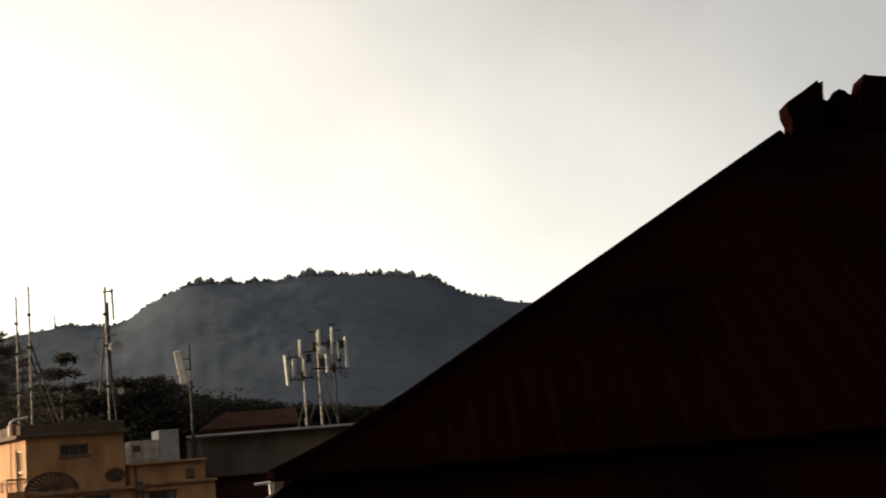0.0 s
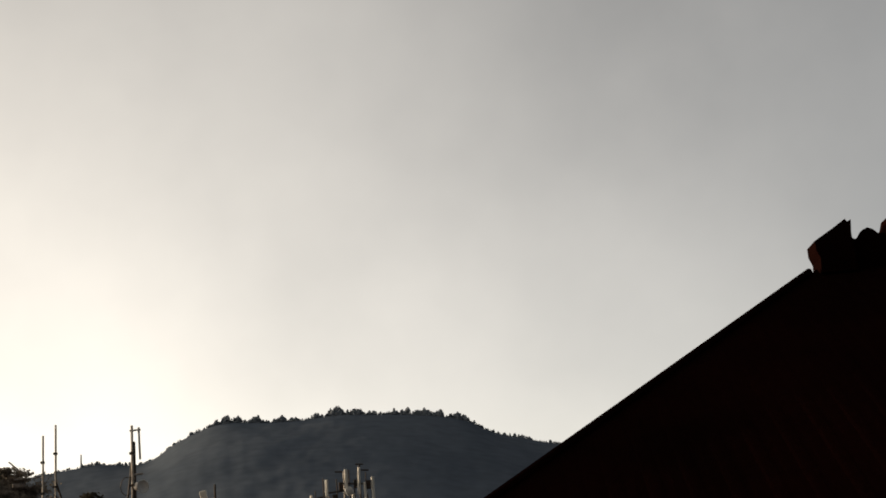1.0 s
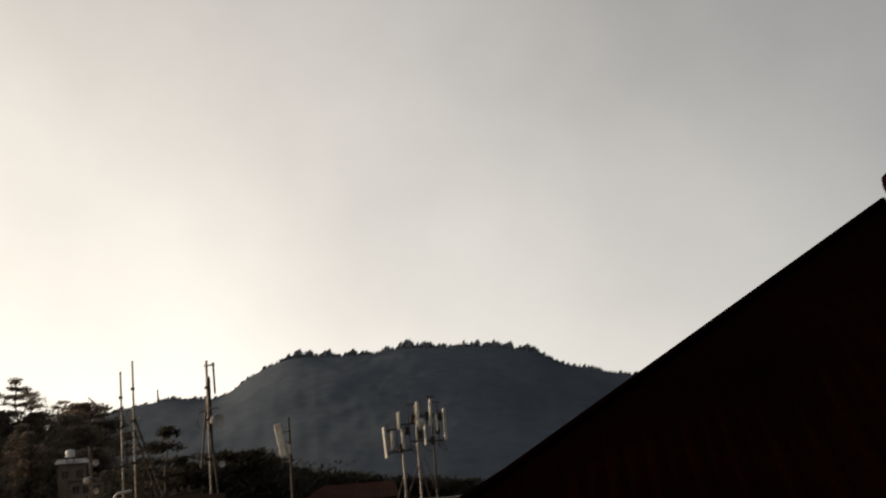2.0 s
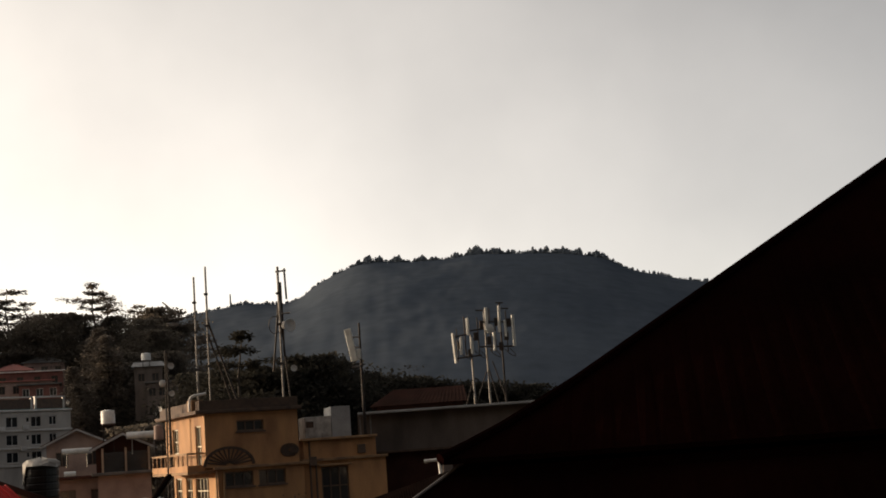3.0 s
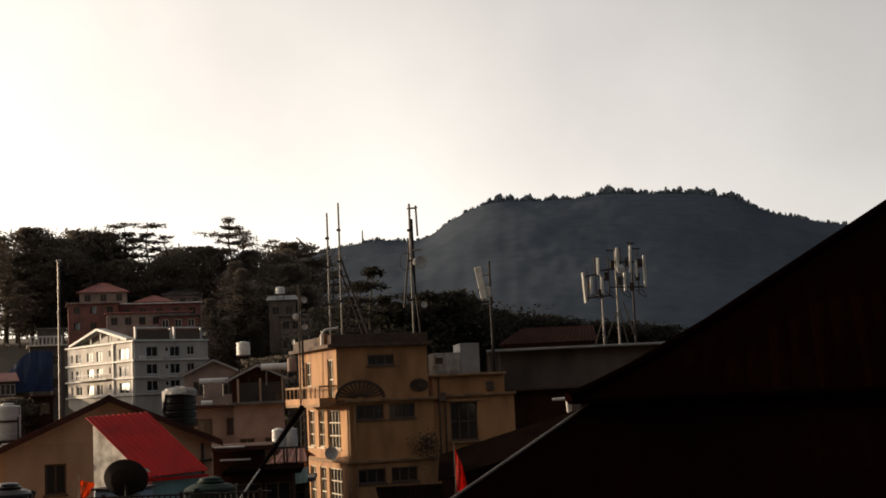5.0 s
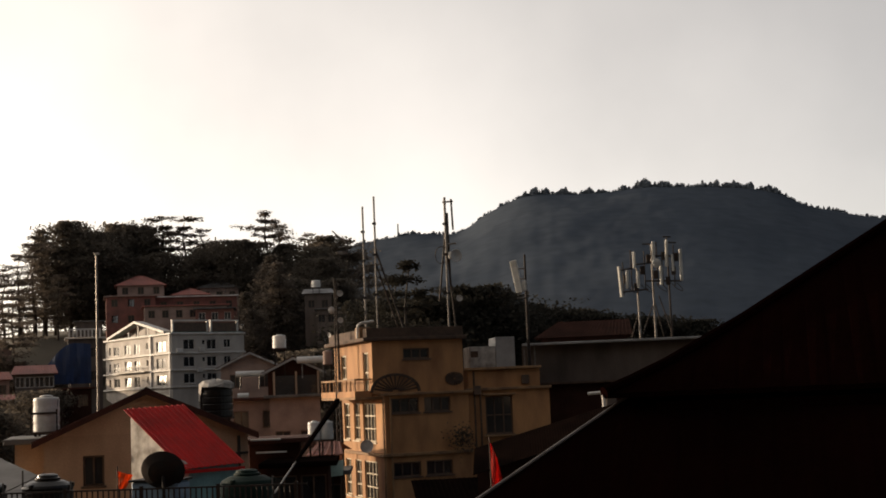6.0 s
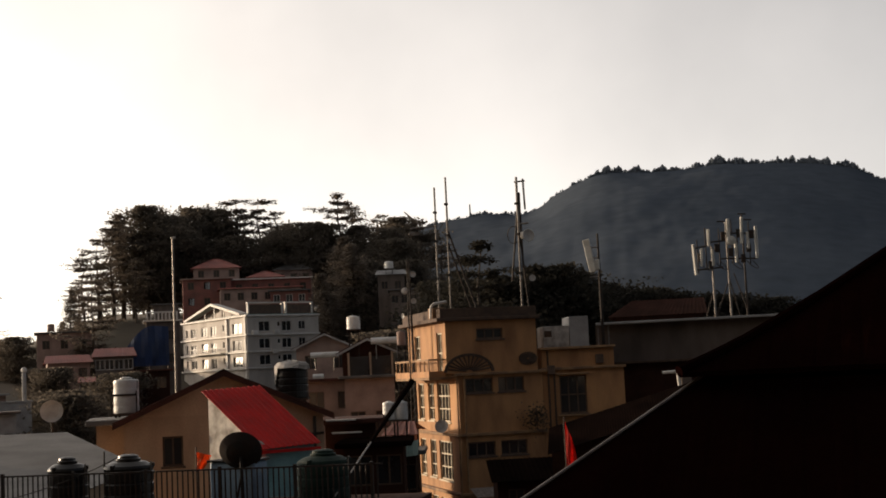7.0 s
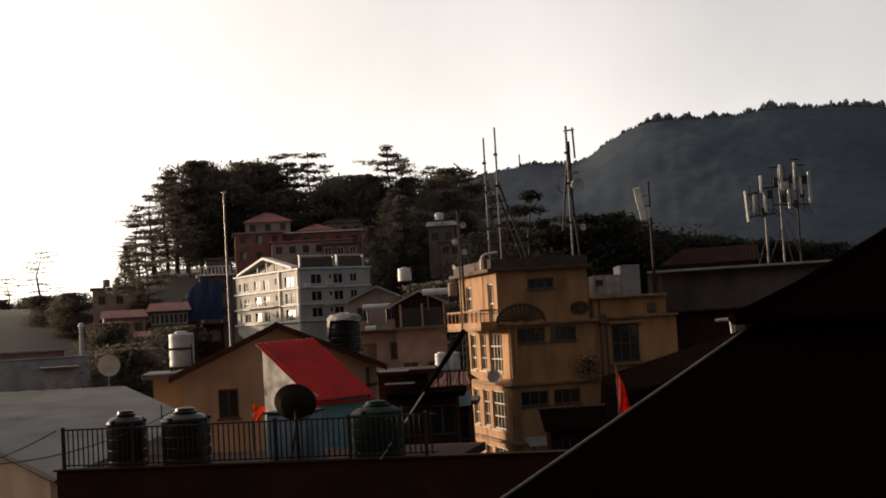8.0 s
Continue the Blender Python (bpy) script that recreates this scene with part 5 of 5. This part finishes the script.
# glazed front of the timber-framed house
glaz = thing("glazed_timber_bay", at(22.2, 104.6, 0), 21, "timber window bay with tall dark panes", "window bay")
for i in range(2):
    for j in range(2):
        part("pane", box(0.3 + 1.7 * i, 1.75 + 1.7 * i, -0.06, -0.03, -2.2 + 2.0 * j, -0.4 + 2.0 * j), M_GLASS, glaz)
for i in range(3):
    part("post", box(0.12 + 1.7 * i, 0.27 + 1.7 * i, -0.12, -0.003, -2.5, 1.9), M_BEIGE, glaz)
part("beam", box(0.12, 3.67, -0.14, -0.122, -0.38, -0.22), M_BEIGE, glaz)
for az, r, z, w in ((23.1, 124, 2.2, 2.6), (20.45, 104, 2.75, 2.4), (23.4, 122, 0.2, 1.0)):
    s = thing("solar_water_heater", at(az, r, z), az, "white cylinder of a solar water heater on a roof", "water heater")
    part("cylinder", rod(bmesh.new(), (-w / 2, 0, 0), (w / 2, 0, 0), 0.26, sides=14), M_WHITETANK, s)
    for x in (-w / 3, w / 3):
        part("leg", rod(bmesh.new(), (x, 0, -0.25), (x, 0.1, -1.4), 0.04), M_STEEL, s)
tarp = thing("blue_tarpaulin", at(31.3, 178, 0), 31, "large sagging blue tarpaulin hung over scaffolding", "tarpaulin")
bm = bmesh.new()
rng = random.Random(8)
grid = []
for j in range(9):
    row = []
    for i in range(13):
        u = i / 12
        top = 7.9 - 2.6 * max(0.0, 0.55 - u) ** 1.6 / 0.38 - 0.5 * max(0.0, u - 0.7)
        row.append(bm.verts.new((5.3 * u, -0.5 * math.sin(j * 0.35) + 0.12 * math.sin(i * 1.7 + j * 0.4) + 0.06 * rng.random(), top + (2.7 - top) * j / 8)))
    grid.append(row)
for a, b in zip(grid, grid[1:]):
    for i in range(12):
        bm.faces.new((a[i], a[i + 1], b[i + 1], b[i]))
bmesh.ops.solidify(bm, geom=bm.faces, thickness=0.03)
part("sheet", bm, M_TARP, tarp)
for x, z in ((0.2, 5.0), (2.8, 7.6), (5.2, 7.4)):
    part("pole", rod(bmesh.new(), (x, 0.3, -8), (x, 0.3, z), 0.09), M_WOOD, tarp)
balus = thing("terrace_balustrade", at(30.5, 183.6, 8.93), 31, "pale pillared terrace balustrade", "balustrade")
part("rail", box(0, 4.2, -0.45, -0.15, 0.9, 1.1), M_WHITE_TRIM, balus)
for i in range(9):
    part("baluster", box(0.05 + 0.49 * i, 0.25 + 0.49 * i, -0.38, -0.22, 0, 0.897), M_WHITE_TRIM, balus)
far_dish = thing("satellite_dish", at(34.37, 60, -0.86), 20, "pale round satellite dish beyond the grey roof", "satellite dish")
part("reflector", lathe(bmesh.new(), [(0.03, 0), (0.3, 0.04), (0.45, 0.13), (0.48, 0.15), (0.3, 0.06), (0.03, 0.03)], 24, pose(0, 0, 0, 80, 0, 15)), M_DISH, far_dish)
part("mount", rod(bmesh.new(), (0, 0.05, 0), (0, 0.1, -12.0), 0.05), M_IRON, far_dish)
wall_dish = thing("satellite_dish", at(17.75, 72.6, -2.85) + Vector((-0.55, -0.35, 0)), 60, "small grey dish on the corner house", "satellite dish")
part("reflector", lathe(bmesh.new(), [(0.02, 0), (0.2, 0.03), (0.34, 0.10), (0.36, 0.12), (0.2, 0.05), (0.02, 0.02)], 20, pose(0, 0, 0, 80, 0, -50)), M_DISH, wall_dish)
part("arm", rod(bmesh.new(), (0, 0, 0), (0.35, 0.35, -0.2), 0.03), M_IRON, wall_dish)


# ---- trees ----
def tree_mesh(seed, h, wide, style, leaves=None):
    """Trunk and limbs, and a crown of many small sprays laid out in tiers along the limbs."""
    rng = random.Random(seed)
    bm = bmesh.new()
    bend = [Vector((rng.uniform(-0.25, 0.25) * i, rng.uniform(-0.25, 0.25) * i, h * i / 5)) for i in range(6)]
    for i, (a, b) in enumerate(zip(bend, bend[1:])):
        rod(bm, a, b, 0.45 * (1 - i / 5.6) * h / 20, 0.45 * (1 - (i + 1) / 5.6) * h / 20, 7)
    verts, faces = [], []

    def spray(p, size):
        d = Vector((rng.gauss(0, 1), rng.gauss(0, 1), rng.gauss(0, {"broad": 0.9, "dense": 0.55}.get(style, 0.3)))).normalized()
        e = d.cross(Vector((rng.gauss(0, 0.4), rng.gauss(0, 0.4), 1))).normalized()
        k = len(verts)
        verts.extend([p - e * size * 0.3, p + d * size * 0.6 - e * size * 0.28, p + d * size, p + d * size * 0.5 + e * size * 0.38])
        faces.append((k, k + 1, k + 2, k + 3))

    tiers = {"tier": 12, "dense": 24, "broad": 26, "bare": 8}[style]
    start = {"tier": 0.22, "dense": 0.10, "broad": 0.14, "bare": 0.35}[style]
    for t in range(tiers):
        f = start + (1 - start) * (t + rng.uniform(-0.2, 0.2)) / (tiers - 1)
        f = min(0.99, max(0.05, f))
        i = min(4, int(f * 5))
        root = bend[i].lerp(bend[i + 1], f * 5 - i)
        if style == "broad":
            reach = wide * math.sqrt(max(0.06, 1 - (2 * (f - 0.52)) ** 2))
        elif style == "tier":
            reach = wide * (0.5 + 0.5 * math.sin(3.14 * min(1, f * 0.9))) * rng.uniform(0.6, 1.1) * (1.0 if f < 0.88 else 0.7)
        elif style == "bare":
            reach = wide * (1.1 - 0.4 * f)
        else:
            reach = wide * (1.06 - f) ** 0.65
        for q in range(rng.randint(4, 6) if style != "bare" else rng.randint(2, 4)):
            a, length = rng.random() * 6.283, reach * rng.uniform(0.55, 1.1)
            tip = root + Vector((math.cos(a) * length, math.sin(a) * length, length * (rng.uniform(-0.2, 0.6) if style == "broad" else rng.uniform(-0.04, 0.2))))
            if length > 1.2:
                rod(bm, root, tip, 0.09, 0.02, 4)
            amount = int({"tier": 85, "dense": 90, "broad": 130, "bare": 30}[style] * (0.5 + length / wide))
            for s in range(amount):
                u = rng.uniform(0.25, 1.05) ** 0.8
                fan = length * (0.2 if style == "tier" else 0.26) * (1.15 - abs(u - 0.6))
                p = root.lerp(tip, u) + Vector((max(-1.6, min(1.6, rng.gauss(0, fan))), max(-1.6, min(1.6, rng.gauss(0, fan))), rng.gauss(0, {"tier": 0.17, "bare": 0.14}.get(style, 0.5))))
                p.z = min(p.z, h * 1.01)
                spray(p, rng.uniform(0.3, 0.7) if style in ("tier", "bare") else rng.uniform(0.22, 0.55))
    trunk_me = bpy.data.meshes.new("trunk")
    bm.to_mesh(trunk_me)
    bm.free()
    trunk_me.materials.append(M_BARK)
    crown_me = mesh_from("crown", verts, faces, leaves or (M_BROADLEAF if style == "broad" else M_LEAF))
    return trunk_me, crown_me


KINDS = {"tier": ("cedar_tree", "tall dark deodar cedar with flat layered branches", "tree"), "dense": ("conifer_tree", "dense dark pointed conifer on the hillside", "tree"),
         "broad": ("oak_tree", "dark rounded evergreen oak on the hillside", "tree"), "shade_oak": ("oak_tree", "rounded oak in the valley below, shade put into its leaf colour", "tree"), "deodar": ("cedar_tree", "flat-topped cedar below the roof masts, leaves coloured dark for shade", "tree"),
         "bare": ("thin_cedar_tree", "sparse thin cedar against the bright sky", "tree")}
MODELS = {}
for style, h, wide, seeds in (("tier", 22, 6.0, (11, 12, 13, 14)), ("dense", 20, 4.4, (21, 22)), ("broad", 15, 5.5, (31, 32)), ("bare", 16, 5.0, (41, 42))):
    for s in seeds:
        MODELS.setdefault(style, []).append((h, *tree_mesh(s, h, wide, style)))
# oak and cedar again, in the leaf colour darkened for shade
MODELS["shade_oak"] = [(15, *tree_mesh(s, 15, 5.5, "broad", M_SHADELEAF)) for s in (51, 52)]
MODELS["deodar"] = [(22, *tree_mesh(s, 22, 6.0, "tier", M_SHADELEAF)) for s in (61,)]
tree_rng = random.Random(77)


def tree(style, az, r, top, base=None, wide=1.0):
    h, trunk_me, crown_me = MODELS[style][tree_rng.randrange(len(MODELS[style]))]
    name, label, cat = KINDS[style]
    foot = min(ground_z(az, r) - 0.4, top - 10) if base is None else base
    t = thing(name, at(az, r, foot), tree_rng.uniform(0, 360), label, cat, "hillside trees")
    k = max(0.25, (top - foot) / h)
    t.scale = (k * wide, k * wide, k)
    for n, me in (("trunk", trunk_me), ("crown", crown_me)):
        o = new(n, me)
        o.parent = t


# skyline cedars of the wooded ridge: bearing, distance, top height
for style, az, r, top, wide in (
    ("dense", 33.6, 238, 17, 1.0), ("tier", 33.0, 245, 24, 0.9), ("tier", 32.4, 250, 27, 1.1), ("tier", 31.8, 255, 31, 1.0), ("dense", 31.4, 262, 33.0, 1.1),
    ("broad", 30.4, 265, 34.5, 1.0), ("broad", 29.8, 270, 33.5, 1.0), ("broad", 28.4, 275, 35.4, 1.0), ("broad", 27.8, 275, 35, 1.1), ("tier", 26.7, 272, 36.3, 1.0),
    ("tier", 25.7, 270, 36.2, 1.05), ("broad", 24.5, 278, 31.5, 1.0), ("tier", 24.9, 272, 34, 1.0), ("tier", 22.3, 262, 35.8, 1.0), ("tier", 21.8, 268, 34, 0.9),
    ("tier", 20.4, 275, 33, 0.8), ("broad", 19.6, 280, 32.5, 1.1), ("tier", 18.8, 275, 31.4, 0.9), ("tier", 18.0, 262, 25, 1.0), ("dense", 23.2, 268, 31, 1.2),
    ("dense", 33.3, 250, 13, 1.0), ("tier", 32.3, 255, 20, 1.1), ("tier", 30.9, 246, 23, 0.9),
    ("broad", 29.2, 262, 30, 1.2), ("broad", 22.7, 258, 29.5, 0.9), ("broad", 21.4, 260, 29, 0.9), ("broad", 20.5, 258, 28, 0.9), ("broad", 23.8, 260, 30, 0.9), ("broad", 26.6, 262, 28, 1.2), ("broad", 25.2, 262, 28.5, 1.2), ("dense", 22.4, 232, 24, 1.3), ("dense", 21.6, 226, 22, 1.3),
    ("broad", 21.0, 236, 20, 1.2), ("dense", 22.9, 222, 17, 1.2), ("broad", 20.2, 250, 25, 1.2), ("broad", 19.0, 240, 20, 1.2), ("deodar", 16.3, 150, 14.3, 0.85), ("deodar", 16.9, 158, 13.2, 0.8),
    ("shade_oak", 17.5, 190, 12.5, 1.1), ("shade_oak", 15.4, 165, 11.0, 1.0), ("shade_oak", 13.3, 170, 12.4, 1.0), ("shade_oak", 12.2, 180, 12.0, 1.1), ("shade_oak", 10.5, 190, 10.0, 1.2),
    ("shade_oak", 11.2, 185, 10.6, 1.1), ("shade_oak", 9.4, 190, 10.0, 1.1), ("shade_oak", 8.0, 185, 9.0, 1.2), ("shade_oak", 6.2, 190, 8.6, 1.2), ("shade_oak", 4.4, 195, 8.0, 1.2), ("shade_oak", 14.4, 185, 11.6, 1.2), ("shade_oak", 16.2, 172, 10.5, 1.2),
    ("bare", 37.0, 300, 21, 1.25), ("bare", 38.2, 310, 16, 1.2), ("bare", 36.2, 305, 13.5, 1.1), ("bare", 39.4, 300, 15, 1.2),
    ("broad", 38.6, 290, 10.5, 1.3), ("broad", 37.6, 292, 10.8, 1.3), ("broad", 36.5, 290, 10.5, 1.3), ("broad", 35.6, 285, 9.2, 1.3), ("broad", 34.7, 275, 9.0, 1.3), ("broad", 39.6, 290, 11, 1.3),
    ("broad", 33.8, 140, -0.2, 1.2), ("broad", 34.7, 130, -1.0, 1.2), ("broad", 32.9, 120, -0.6, 1.1),
    ("tier", 33.2, 252, 20, 1.0), ("tier", 31.0, 264, 29, 1.0), ("dense", 33.8, 246, 12, 1.2), ("broad", 33.9, 218, 8.0, 1.2), ("broad", 32.7, 208, 6.5, 1.2), ("broad", 35.7, 222, 8.6, 1.2), ("broad", 34.2, 172, 2.6, 1.2), ("broad", 31.9, 158, 1.5, 1.0), ("broad", 36.6, 238, 9.0, 1.3), ("tier", 32.7, 205, 16, 0.8), ("broad", 20.6, 140, 2.2, 1.0), ("broad", 22.9, 150, 1.5, 0.9), ("broad", 20.0, 150, 4.5, 1.1), ("broad", 30.9, 200, 5.5, 1.0),
):
    tree(style, az, r, top, None, wide)


# ---- wires ----
def cable(a, b, sag, r, label):
    c = thing("overhead_cable", a, 0, label, "cable", "overhead cables")
    bm, pts = bmesh.new(), []
    for i in range(13):
        u = i / 12
        pts.append((b - a) * u - Vector((0, 0, sag * 4 * u * (1 - u))))
    for p, q in zip(pts, pts[1:]):
        rod(bm, p, q, r, sides=5)
    part("wire", bm, M_IRON, c)


cable(terrace_at(-0.02, 0.12, -1.92), terrace_at(-6.0, 1.5, -3.2), 0.3, 0.015, "thin black cable sagging over the grey roof")
cable(at(38.9, 30, -2.35), at(31.5, 33, -1.55), 0.25, 0.012, "thin black cable sagging over the grey roof")
